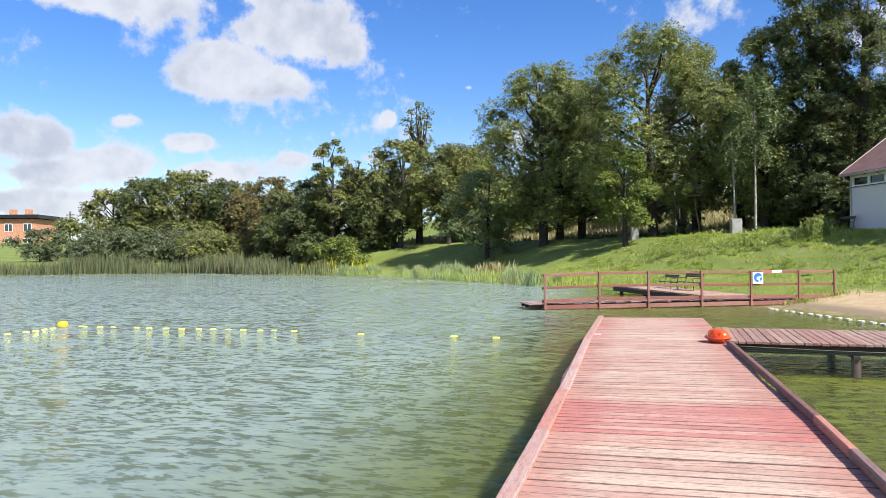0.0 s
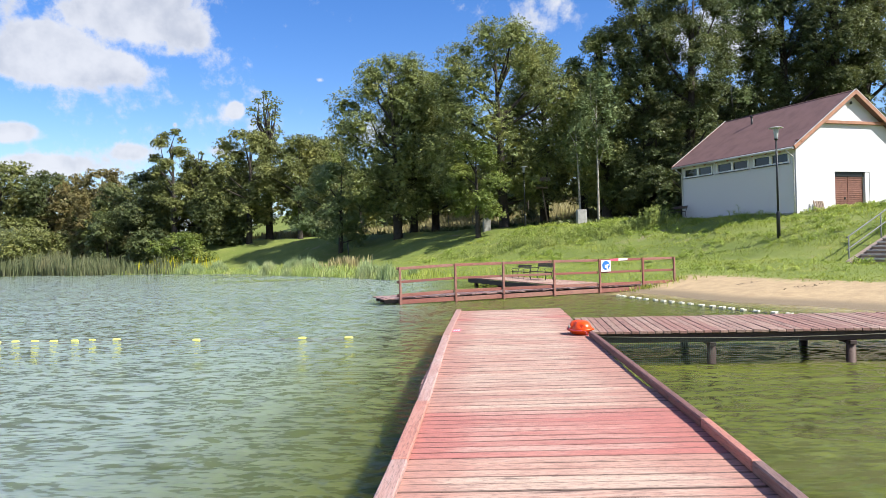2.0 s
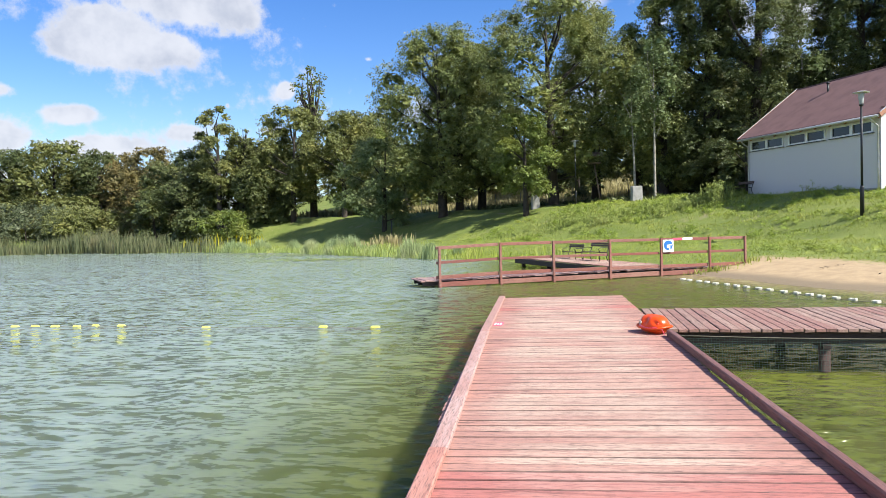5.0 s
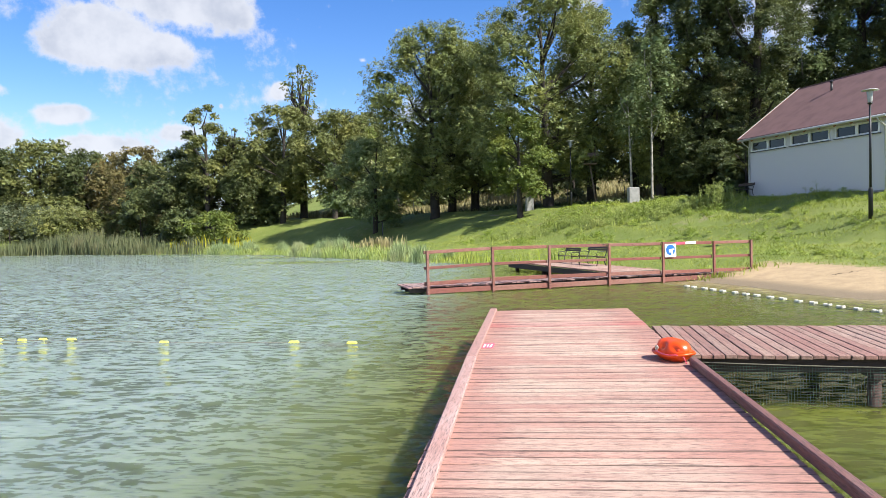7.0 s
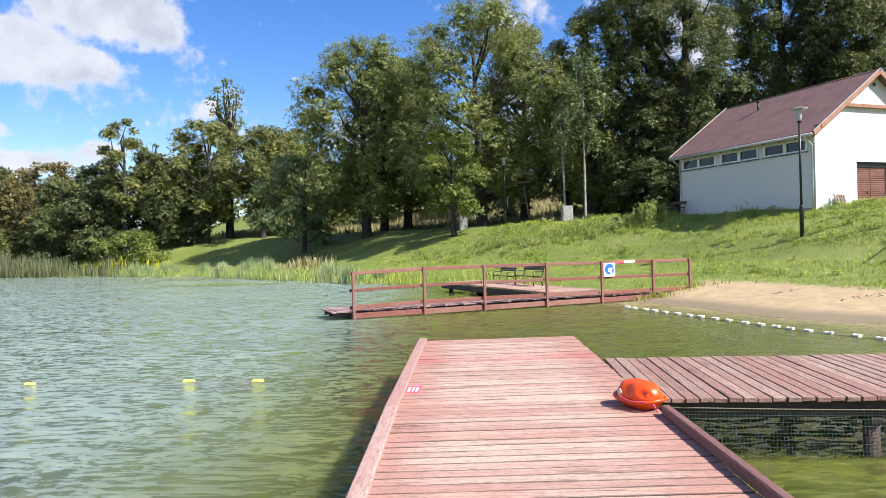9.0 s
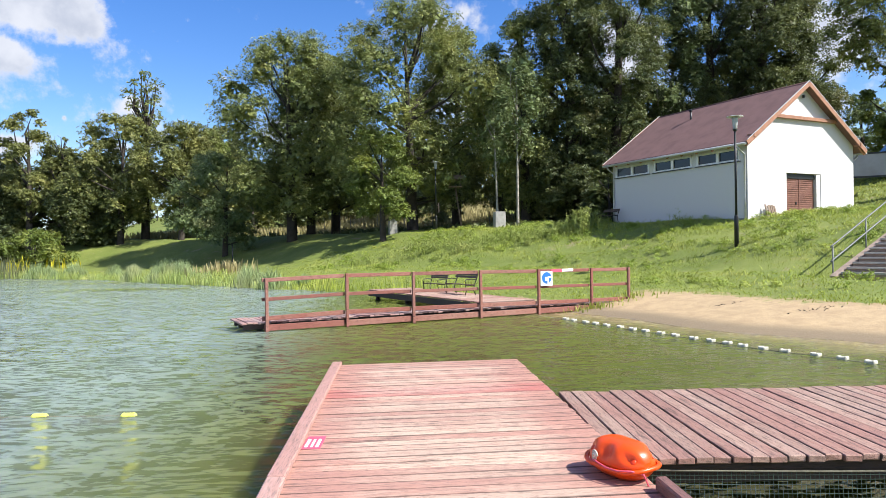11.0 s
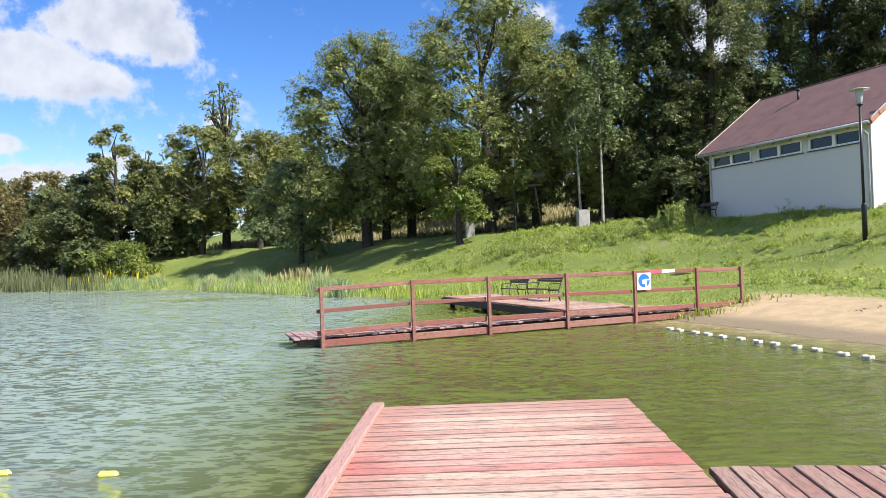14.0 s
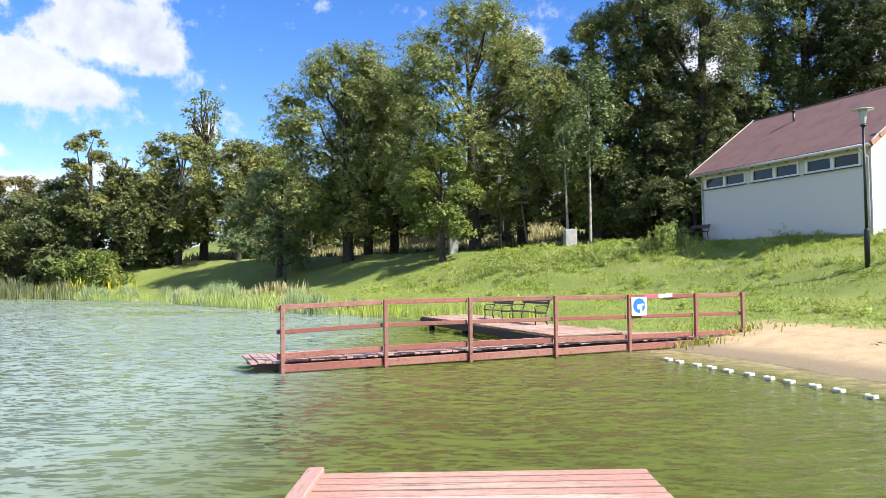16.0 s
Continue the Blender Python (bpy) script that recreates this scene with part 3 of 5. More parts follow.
def build_side_pier():
    side = thing("side_pier", "weathered side pier of grey-red boards leading to the beach", "pier", kind="structure")
    pitch, wide = 0.124, 2.22
    kinds = [plank_mesh("plank", (pitch - 0.007, wide, 0.045), M_OLD, seed=20 + i) for i in range(5)]
    ang = -2.4
    m0 = pose(2.294, -3.11, 0.024, 0, 0, ang)
    side.matrix_basis = m0
    r = random.Random(8)
    n = 92
    for i in range(n):
        ob = new("plank", r.choice(kinds))
        ob.parent = side
        ob.matrix_basis = pose(0.0 + pitch * (i + 0.5), r.uniform(-0.012, 0.012), -0.03 + r.uniform(-0.004, 0.004), r.uniform(-0.2, 0.2), 0, r.uniform(-0.12, 0.12))
    length = pitch * n
    # stringers near-black: the shade below the boards is put into their colour
    for y in (-0.98, 0, 0.98):
        part("stringer", beam((0.02, y, -0.13), (length, y, -0.13), 0.08, 0.15), M_DARKWOOD, side)
    for x in (2.0, 4.1, 6.2, 8.3):
        for y in (-0.98, 0.9):
            part("pile", tube([(x, y, -2.4), (x, y, -1.0), (x, y, -0.21)], [0.075, 0.073, 0.068], 12), M_OLD if y < 0 else M_DARKWOOD, side)
        part("cross_beam", beam((x, -1.08, -0.235), (x, 1.0, -0.235), 0.1, 0.06), M_DARKWOOD, side)
    # a net hangs under the edge, held by a rope
    net = thing("safety_net", "dark green nylon net hanging below the side pier", "net", m0)
    bm = bmesh.new()
    y = -1.09
    sag = lambda x: -0.085 - 0.05 * math.sin(math.pi * min(1.0, x / 5.2))
    for k in range(0, 104):
        x = 0.12 + k * 0.031
        if x < 3.3:
            bm2 = tube([(x, y, sag(x)), (x + 0.01, y - 0.01, -0.54)], 0.0019, 3, False)
            me = bpy.data.meshes.new("t")
            bm2.to_mesh(me)
            bm2.free()
            bm.from_mesh(me)
            bpy.data.meshes.remove(me)
    for k in range(14):
        z = -0.12 - k * 0.031
        bm2 = tube([(0.12 + j * 0.4, y - 0.004, z - 0.035 * math.sin(math.pi * j * 0.4 / 5.2)) for j in range(9)], 0.0019, 3, False)
        me = bpy.data.meshes.new("t")
        bm2.to_mesh(me)
        bm2.free()
        bm.from_mesh(me)
        bpy.data.meshes.remove(me)
    part("mesh", bm, M_NET, net)
    part("rope", tube([(0.05 + j * 0.35, y - 0.006, sag(j * 0.35)) for j in range(19)], 0.007, 6), M_ROPE, net, "thin rope along the net")


def build_rescue_buoy():
    """A moulded torpedo buoy: a rounded can with a flat grip rim, scooped hand holds and a coiled tow cord."""
    b = thing("rescue_buoy", "orange plastic torpedo rescue buoy lying on the pier edge", "rescue buoy", pose(2.16, -4.54, 0.008, 4, 0, -66) @ Matrix.Diagonal((0.68, 1.0, 0.98, 1)))
    bm = bmesh.new()
    rings, sides = [], 28
    half, steps = 0.335, 18
    for i in range(steps + 1):
        u = -1 + 2 * i / steps
        e = max(0.04, (1 - abs(u) ** 3.2)) ** 0.5
        ring = []
        for k in range(sides):
            a = k * math.tau / sides
            c, s = math.cos(a), math.sin(a)
            c, s = math.copysign(abs(c) ** 0.85, c), math.copysign(abs(s) ** 0.85, s)
            ry, rz = 0.142 * e, 0.118 * e
            # hand holds scooped out of the shoulders
            for hx in (-0.72, 0.0, 0.72):
                hold = math.exp(-((u - hx) / 0.17) ** 2) * math.exp(-((abs(a - math.pi / 2) - 1.02) / 0.34) ** 2)
                ry -= 0.040 * hold
                rz -= 0.045 * hold
            ring.append(bm.verts.new((u * half, c * ry, 0.125 + s * rz)))
        rings.append(ring)
    for r0, r1 in zip(rings, rings[1:]):
        for k in range(sides):
            bm.faces.new((r0[k], r0[(k + 1) % sides], r1[(k + 1) % sides], r1[k])).smooth = True
    bm.faces.new(rings[0][::-1])
    bm.faces.new(rings[-1])
    part("body", bm, M_ORANGE, b)
    # the rim runs right round at half height and turns up a little at its ends
    rim, loops, m = bmesh.new(), [], 44
    for grow, dz in ((0.94, -0.013), (1.06, -0.012), (1.10, 0.0), (1.06, 0.012), (0.94, 0.013)):
        loop = []
        for k in range(m):
            a = k * math.tau / m
            c, s = math.cos(a), math.sin(a)
            x = math.copysign(abs(c) ** 0.7, c) * (half + 0.018) * (1 + (grow - 1) * 0.6)
            y = math.copysign(abs(s) ** 0.8, s) * 0.155 * grow
            loop.append(rim.verts.new((x, y, 0.098 + dz + 0.25 * max(0.0, abs(x) - 0.22) ** 1.5)))
        loops.append(loop)
    for l0, l1 in zip(loops, loops[1:]):
        for k in range(m):
            rim.faces.new((l0[k], l0[(k + 1) % m], l1[(k + 1) % m], l1[k])).smooth = True
    part("grip_rim", rim, M_ORANGE, b, "orange moulded grip rim")
    for sy in (-1, 1):
        for x in (-0.24, 0.24):
            hold = lathe([(0.004, -0.012), (0.036, -0.009), (0.044, 0.0), (0.036, 0.009), (0.004, 0.012)], sides=16)
            bmesh.ops.scale(hold, verts=hold.verts[:], vec=(1.15, 0.72, 1.0))
            bmesh.ops.rotate(hold, verts=hold.verts[:], matrix=Matrix.Rotation(radians(-sy * 42), 3, "X"))
            bmesh.ops.translate(hold, verts=hold.verts[:], vec=(x, sy * 0.066, 0.152))
            part("grip_hole", hold, M_ORANGE_DEEP, b, "deep red hand hold")
    coil = [(-0.10 + (0.036 - 0.0011 * k) * math.cos(k * 0.7), -0.148 - 0.0006 * k, 0.150 + (0.036 - 0.0011 * k) * math.sin(k * 0.7)) for k in range(26)]
    part("tow_cord", tube(coil, 0.0055, 6), M_WHITEFLOAT, b, "coiled off-white tow cord")
    part("cord", tube([(-0.14, -0.150, 0.125), (-0.02, -0.178, 0.128), (0.10, -0.182, 0.118), (0.22, -0.165, 0.115), (0.31, -0.120, 0.120), (0.352, -0.05, 0.09), (0.37, -0.03, 0.02)], 0.006, 6), M_RED, b, "thin red grab cord")


# ---- footbridge with railing, sign and landing stage ----
A0, WD, WN = Vector((-2.37, 8.55, 0)), Vector((0.918, 0.397, 0)).normalized(), Vector((-0.397, 0.918, 0)).normalized()
WALK_ANG = math.degrees(math.atan2(WD.y, WD.x))


def build_footbridge():
    fb = thing("footbridge", "red-brown timber footbridge with a rail along one side", "footbridge", pose(A0.x, A0.y, 0, 0, 0, WALK_ANG), kind="structure")
    r = random.Random(3)
    kinds = [plank_mesh("plank", (0.128, 1.46, 0.04), M_WALK, seed=40 + i) for i in range(4)]
    i, s = 0, -0.52
    while s < 10.6:
        z = -0.315 + 0.03 * math.sin(max(0.0, s) * 0.28)
        ob = new("plank", r.choice(kinds))
        ob.parent = fb
        ob.matrix_basis = pose(s, 0.80 + r.uniform(-0.03, 0.03), z + r.uniform(-0.008, 0.008), r.uniform(-0.4, 0.4), 0, r.uniform(-0.5, 0.5))
        s += 0.142
    posts = (0.0, 2.04, 3.90, 5.97, 7.93, 9.87, 11.34)
    tops = (0.775, 0.83, 0.825, 0.81, 0.79, 0.775, 0.765)
    for p, t in zip(posts, tops):
        low = -1.6 if p < 9 else -0.75
        part("post", boxes(((p, -0.03, (t + low) / 2), (0.075, 0.075, t - low)), bevel=0.007), M_RAIL, fb)
    for j in range(6):
        for dz, high in ((-0.055, 0.095), (-0.52, 0.085), (-0.985, 0.11)):
            ext = -0.10 if j == 0 else 0.045
            a = (posts[j] + ext, 0.035 if dz < -0.9 else 0.033, tops[j] + dz)
            b = (posts[j + 1] - 0.045 + (0.09 if j == 5 else 0), 0.035 if dz < -0.9 else 0.033, tops[j + 1] + dz)
            part("rail", beam(a, b, 0.045, high), M_RAIL, fb)
    for j in range(5):
        a, b = posts[j] + 0.045 - (0.1 if j == 0 else 0), posts[j + 1] - 0.045
        part("fascia", beam((a, 0.02, -0.435), (b, 0.02, -0.425), 0.05, 0.15), M_RAIL, fb)
    for y in (0.25, 0.85, 1.4):
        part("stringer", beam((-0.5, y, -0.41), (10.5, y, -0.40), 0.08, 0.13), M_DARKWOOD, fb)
    for p in (0.1, 2.04, 3.9, 5.97, 7.93):
        part("pile", tube([(p, 1.2, -2.2), (p, 1.2, -0.476)], 0.08, 10), M_DARKWOOD, fb)

    # bathing sign: white board with a round blue symbol
    sg = thing("bathing_sign", "white square sign with a round blue symbol on the rail post", "sign", pose(*(A0 + WD * 8.17 - WN * 0.085), 0, 0, WALK_ANG))
    part("board", boxes(((0, 0, 0.51), (0.42, 0.012, 0.43)), bevel=0.003), M_WHITE, sg)
    disc = lathe([(0.17, 0.0), (0.17, 0.004)], sides=32)
    bmesh.ops.rotate(disc, verts=disc.verts[:], matrix=Matrix.Rotation(radians(90), 3, "X"))
    bmesh.ops.translate(disc, verts=disc.verts[:], vec=(0, -0.007, 0.53))
    part("symbol", disc, M_BLUE, sg, "round blue symbol")
    part("figure", join(boxes(((-0.01, -0.0135, 0.50), (0.09, 0.005, 0.11)), bevel=0.002), boxes(((0.05, -0.0135, 0.44), (0.05, 0.005, 0.16)), bevel=0.002), boxes(((0.09, -0.0135, 0.55), (0.10, 0.005, 0.04)), bevel=0.002)), M_WHITE, sg, "white figure in the symbol")
    st = thing("warning_strip", "red and white warning strip along the top rail", "warning strip", pose(*(A0 + WD * 8.8 - WN * 0.012), 0, -1.0, WALK_ANG))
    part("red_half", boxes(((-0.20, 0.0, 0.735), (0.38, 0.012, 0.085)), bevel=0.002), M_RED, st, "red half")
    part("white_half", boxes(((0.20, 0.0, 0.735), (0.40, 0.012, 0.085)), bevel=0.002), M_WHITE, st, "white half")


PL0 = Vector((3.35, 12.0, 0))


def build_stage():
    pl = thing("landing_stage", "pink-worn wooden landing stage beside the footbridge", "platform", pose(PL0.x, PL0.y, 0, 0, 0, WALK_ANG + 4), kind="structure")
    r = random.Random(6)
    kinds = [plank_mesh("plank", (1.90, 0.136, 0.04), M_DECK, seed=60 + i) for i in range(4)]
    for i in range(54):
        ob = new("plank", r.choice(kinds))
        ob.parent = pl
        ob.matrix_basis = pose(0.95 + r.uniform(-0.02, 0.02), 0.08 + i * 0.148, -0.20 + i * 0.0011 + r.uniform(-0.003, 0.003))
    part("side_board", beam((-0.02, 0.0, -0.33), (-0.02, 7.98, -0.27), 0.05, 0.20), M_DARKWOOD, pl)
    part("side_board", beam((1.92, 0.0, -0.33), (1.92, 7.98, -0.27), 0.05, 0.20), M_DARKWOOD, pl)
    part("end_board", beam((-0.04, 8.03, -0.23), (1.94, 8.03, -0.23), 0.05, 0.14), M_WALK, pl)
    for x, y in ((0.2, 0.4), (1.7, 0.4), (0.2, 2.8), (1.7, 2.8), (0.2, 5.2), (1.7, 5.2), (0.2, 7.6), (1.7, 7.6)):
        part("pile", tube([(x, y, -2.4), (x, y, -0.225)], 0.09, 10), M_DARKWOOD, pl)
    return pl


def build_bench(m, label):
    """A park bench: cast scroll ends with arm rests, timber slats."""
    b = thing("park_bench", label, "bench", m, "park benches")
    for sx in (-0.72, 0.72):
        frame_pts = [(sx, -0.22, 0.0), (sx, -0.18, 0.22), (sx, -0.22, 0.41), (sx, 0.2, 0.40), (sx, 0.30, 0.62), (sx, 0.36, 0.86)]
        leg_pts = [(sx, 0.20, 0.40), (sx, 0.17, 0.2), (sx, 0.27, 0.0)]
        arm_pts = [(sx, 0.29, 0.62), (sx, 0.1, 0.65), (sx, -0.16, 0.64), (sx, -0.25, 0.58), (sx, -0.20, 0.52), (sx, -0.19, 0.42)]
        part("bench_end", join(tube(frame_pts, 0.022, 6), tube(leg_pts, 0.022, 6), tube(arm_pts, 0.02, 6)), M_DARK, b, "black cast-iron end with arm rest")
    for k in range(5):
        part("seat_slat", boxes(((0, -0.20 + k * 0.09, 0.44 - 0.004 * k), (1.62, 0.07, 0.03)), bevel=0.006), M_BENCH, b)
    for k in (2, 3):
        part("back_slat", boxes(((0, 0.225 + k * 0.037, 0.53 + k * 0.095), (1.62, 0.025, 0.088), Matrix.Rotation(radians(-20), 4, "X")), bevel=0.006), M_BENCH, b)
    return b


# ---- float lines ----
def build_float_line(name, label, points, shapes, cat="float line"):
    ln = thing(name, label, cat)
    part("rope", tube([(x, y, WATER_Z - 0.002) for x, y in points], 0.010, 5), M_ROPE, ln)
    for x, y, ang, kind in shapes:
        if kind == "ball":
            part("marker_buoy", lathe([(0.03, -0.10), (0.13, -0.05), (0.16, 0.04), (0.13, 0.13), (0.05, 0.17)], (x, y, WATER_Z), 14), M_YELLOW_DEEP, ln, "orange-yellow round marker buoy")
        else:
            mat = M_YELLOW if kind == "yellow" else M_WHITEFLOAT
            ln_, wd, ht = (0.19, 0.085, 0.07) if kind == "yellow" else (0.17, 0.11, 0.085)
            spec = [((x, y, WATER_Z + 0.006), (ln_, wd * 0.9, ht * 0.9), ang)]
            for e in (-0.36, 0.36) if kind == "white" else ():
                dx, dy = math.cos(radians(ang)) * ln_ * e, math.sin(radians(ang)) * ln_ * e
                spec.append(((x + dx, y + dy, WATER_Z + 0.008), (ln_ * 0.24, wd * 1.1, ht * 1.12), ang))
            part("float", boxes(*spec, bevel=0.012 if kind == "white" else 0.026), mat, ln)
    return ln


def build_floats():
    r = random.Random(12)
    xs = [-8.07, -8.68, -9.07, -9.6, -10.1, -10.57, -11.0, -11.56, -12.07, -12.63, -13.07, -13.93, -14.32, -14.9, -15.05]
    pts = [(-2.4, -0.1), (-3.5, 0.0), (-5.95, 0.06), (-8.05, 0.42), (-11, 0.42), (-15, 0.42), (-15.7, 0.45), (-15.45, -0.4), (-15.35, -1.7), (-15.6, -4.0), (-16.0, -9.0)]
    sh = [(-2.42, -0.1, 0, "yellow"), (-3.5, 0.0, 8, "yellow"), (-5.98, 0.06, -6, "yellow")]
    sh += [(x, 0.44 + r.uniform(-0.05, 0.05), r.uniform(-15, 15), "yellow") for x in xs]
    sh += [(-15.72, 0.46, 0, "ball")] + [(-15.4 + r.uniform(-0.05, 0.05), y, 80 + r.uniform(-10, 10), "yellow") for y in (-0.2, -0.5, -0.85, -1.17, -1.72, -2.3, -2.9, -3.6, -4.4, -5.2, -6.0)]
    build_float_line("swim_line", "line of yellow floats marking the bathing area", pts, sh)
    pts = [(4.86, 11.25), (5.05, 10.7), (5.3, 10.0), (5.68, 8.9), (6.02, 8.04), (6.35, 7.2), (6.7, 6.35), (6.95, 5.5), (7.28, 4.65), (7.62, 3.8), (8.1, 2.95), (8.48, 2.05), (8.95, 0.9), (9.6, -0.8)]
    sh = []
    acc = 0.0
    for (x0, y0), (x1, y1) in zip(pts[2:], pts[3:]):
        seg = math.hypot(x1 - x0, y1 - y0)
        t = acc
        while t < seg:
            k = t / seg
            sh.append((x0 + (x1 - x0) * k + r.uniform(-0.03, 0.03), y0 + (y1 - y0) * k, math.degrees(math.atan2(y1 - y0, x1 - x0)) + r.uniform(-12, 12), "white"))
            t += 0.48 + r.uniform(-0.07, 0.09)
        acc = t - seg
    build_float_line("beach_float_line", "rope of weathered white floats along the beach", pts, sh)


# ---- the white boathouse ----
HC = Vector((17.03, 22.94, 2.70))
HU, HV = Vector((-0.394, 0.919, 0)).normalized(), Vector((0.919, 0.394, 0)).normalized()


def build_house():
    # local axes: x along the gable, y along the long wall
    m = Matrix(((HV.x, HU.x, 0, HC.x), (HV.y, HU.y, 0, HC.y), (0, 0, 1, HC.z), (0, 0, 0, 1)))
    h = thing("boathouse", "white plastered boathouse with a dark red-brown pitched roof", "house", m)
    W, L, T = 7.8, 9.3, 0.3
    E, R = 3.72, 6.48
    slope = (R - E) / (W / 2)
    wz0, wz1 = 2.66, 3.27
    wins = ((0.42, 3.02), (3.35, 6.0), (6.36, 9.06))
    # lake-side long wall, with its row of windows cut through
    specs = [((T / 2, L / 2, (wz0 - 0.8) / 2), (T, L, wz0 + 0.8)), ((T / 2, L / 2, (wz1 + E) / 2), (T, L, E - wz1))]
    edges = [0.0] + [v for w in wins for v in w] + [L]
    for k in range(0, len(edges), 2):
        specs.append(((T / 2, (edges[k] + edges[k + 1]) / 2, (wz0 + wz1) / 2), (T, edges[k + 1] - edges[k], wz1 - wz0)))
    part("long_wall", boxes(*specs), M_PLASTER, h)
    part("far_wall", boxes(((W - T / 2, L / 2, (E - 0.8) / 2), (T, L, E + 0.8))), M_PLASTER, h)

    def gable(y0, door):
        bm = bmesh.new()
        if door:
            d0, d1, dh = 2.68, 5.22, 2.16
            polys = [[(T, -0.8), (d0, -0.8), (d0, dh), (T, dh)], [(d1, -0.8), (W - T, -0.8), (W - T, dh), (d1, dh)],
                     [(T, dh), (W - T, dh), (W - T, E), (W - 0.0, E), (W / 2, R), (0.0, E), (T, E)]]
        else:
            polys = [[(T, -0.8), (W - T, -0.8), (W - T, E), (W, E), (W / 2, R), (0, E), (T, E)]]
        for pl in polys:
            a = [bm.verts.new((x, y0, z)) for x, z in pl]
            b = [bm.verts.new((x, y0 + T, z)) for x, z in pl]
            bm.faces.new(a)
            bm.faces.new(b[::-1])
            for i in range(len(a)):
                j = (i + 1) % len(a)
                bm.faces.new((a[i], b[i], b[j], a[j]))
        return bm

    part("gable_wall", gable(-0.002, True), M_PLASTER, h)
    part("gable_wall", gable(L - T + 0.002, False), M_PLASTER, h)
    # gate: two ribbed leaves set back in the opening
    gate = part("gate", boxes(((3.79, 0.20, 0.65), (2.22, 0.04, 2.9))), M_GATE, h, "brown ribbed double gate")
    for k in range(22):
        part("gate_rib", boxes(((3.79, 0.172, -0.45 + k * 0.105 + 0.3), (2.18, 0.02, 0.07)), bevel=0.006), M_GATE, gate)
    part("gate_strip", boxes(((3.79, 0.16, 0.65), (0.05, 0.03, 2.6))), M_GATE, gate)
    part("gate_head", boxes(((3.80, 0.15, 2.02), (2.3, 0.06, 0.22))), M_DARK, gate, "dark lintel strip")
    part("latch", boxes(((3.55, 0.15, 0.72), (0.09, 0.03, 0.14)), bevel=0.008), M_DARK, gate, "black latch")
    part("jamb", boxes(((5.06, 0.16, 0.65), (0.30, 0.27, 2.96))), M_PLASTER, h)
    # windows, each of two lights
    for a, b in wins:
        c, wd = (a + b) / 2, b - a
        wf = part("window", join(boxes(((0.006, c, wz0 + 0.04), (0.07, wd, 0.08))), boxes(((0.006, c, wz1 - 0.04), (0.07, wd, 0.08))), boxes(((0.006, a + 0.05, (wz0 + wz1) / 2), (0.07, 0.10, wz1 - wz0 - 0.16))),
                                     boxes(((0.006, b - 0.05, (wz0 + wz1) / 2), (0.07, 0.10, wz1 - wz0 - 0.16))), boxes(((0.006, c, (wz0 + wz1) / 2), (0.07, 0.17, wz1 - wz0 - 0.16)))), M_FRAME, h, "white framed strip window")
        for k in (-1, 1):
            part("pane", boxes(((0.05, c + k * (wd / 4 - 0.01), (wz0 + wz1) / 2), (0.012, wd / 2 - 0.10, wz1 - wz0 - 0.12))), M_GLASS, wf)
            part("sash", join(boxes(((0.03, c + k * (wd / 4 - 0.01), wz0 + 0.075), (0.05, wd / 2 - 0.12, 0.03))), boxes(((0.03, c + k * (wd / 4 - 0.01), wz1 - 0.075), (0.05, wd / 2 - 0.12, 0.03)))), M_FRAME, wf)
        part("sill", boxes(((-0.03, c, wz0 - 0.02), (0.14, wd + 0.1, 0.035))), M_DARK, wf, "dark metal sill")
    # roof: two slabs with felt, barge boards, eaves and gutters
    oh, og = 0.48, 0.38
    roof = None
    for sgn in (-1, 1):
        xe = W / 2 + sgn * (W / 2 + oh)
        ze = E - slope * oh
        bm = bmesh.new()
        a = [(W / 2, R + 0.06), (xe, ze + 0.06), (xe, ze - 0.04), (W / 2, R - 0.06)]
        fr = [bm.verts.new((x, -og, z + 0.02)) for x, z in a]
        bk = [bm.verts.new((x, L + og - 0.1, z + 0.02)) for x, z in a]
        bm.faces.new(fr)
        bm.faces.new(bk[::-1])
        for i in range(4):
            j = (i + 1) % 4
            bm.faces.new((fr[i], bk[i], bk[j], fr[j]))
        roof = part("roof", bm, M_ROOF, h, "dark red-brown felt roof slope")
        for y in (-og - 0.022, L + og - 0.078):
            part("barge_board", beam((W / 2 + sgn * 0.0, y, R + 0.0), (xe, y, ze - 0.01), 0.04, 0.22, 0.004), M_TIMBER, h, "reddish timber barge board")
            part("edge_trim", beam((W / 2, y, R + 0.135), (xe, y, ze + 0.125), 0.05, 0.03, 0.002), M_GUTTER, h)
        for y in np.linspace(-0.3, L + 0.2, 11):
            x1 = W / 2 + sgn * (W / 2)
            part("rafter_tail", beam((x1 + sgn * 0.02, float(y), E - 0.10), (xe, float(y), ze - 0.11), 0.08, 0.13, 0.004), M_TIMBER, h)
        gx = xe + sgn * 0.05
        part("gutter", tube([(gx, -og + 0.02, ze - 0.03), (gx, L + og - 0.12, ze - 0.03)], 0.065, 10), M_GUTTER, h, "grey metal gutter")
        for y in (0.10, L - 0.1):
            x1 = W / 2 + sgn * (W / 2 + 0.06)
            part("downspout", tube([(gx, y, ze - 0.08), (gx - sgn * 0.06, y, ze - 0.2), (x1, y, ze - 0.45), (x1, y, 1.0), (x1, y, -0.3)], 0.045, 8), M_GUTTER, h, "grey metal downspout")
    part("ridge_cap", tube([(W / 2, -og, R + 0.05), (W / 2, L + og - 0.1, R + 0.05)], 0.07, 8), M_ROOF, roof)
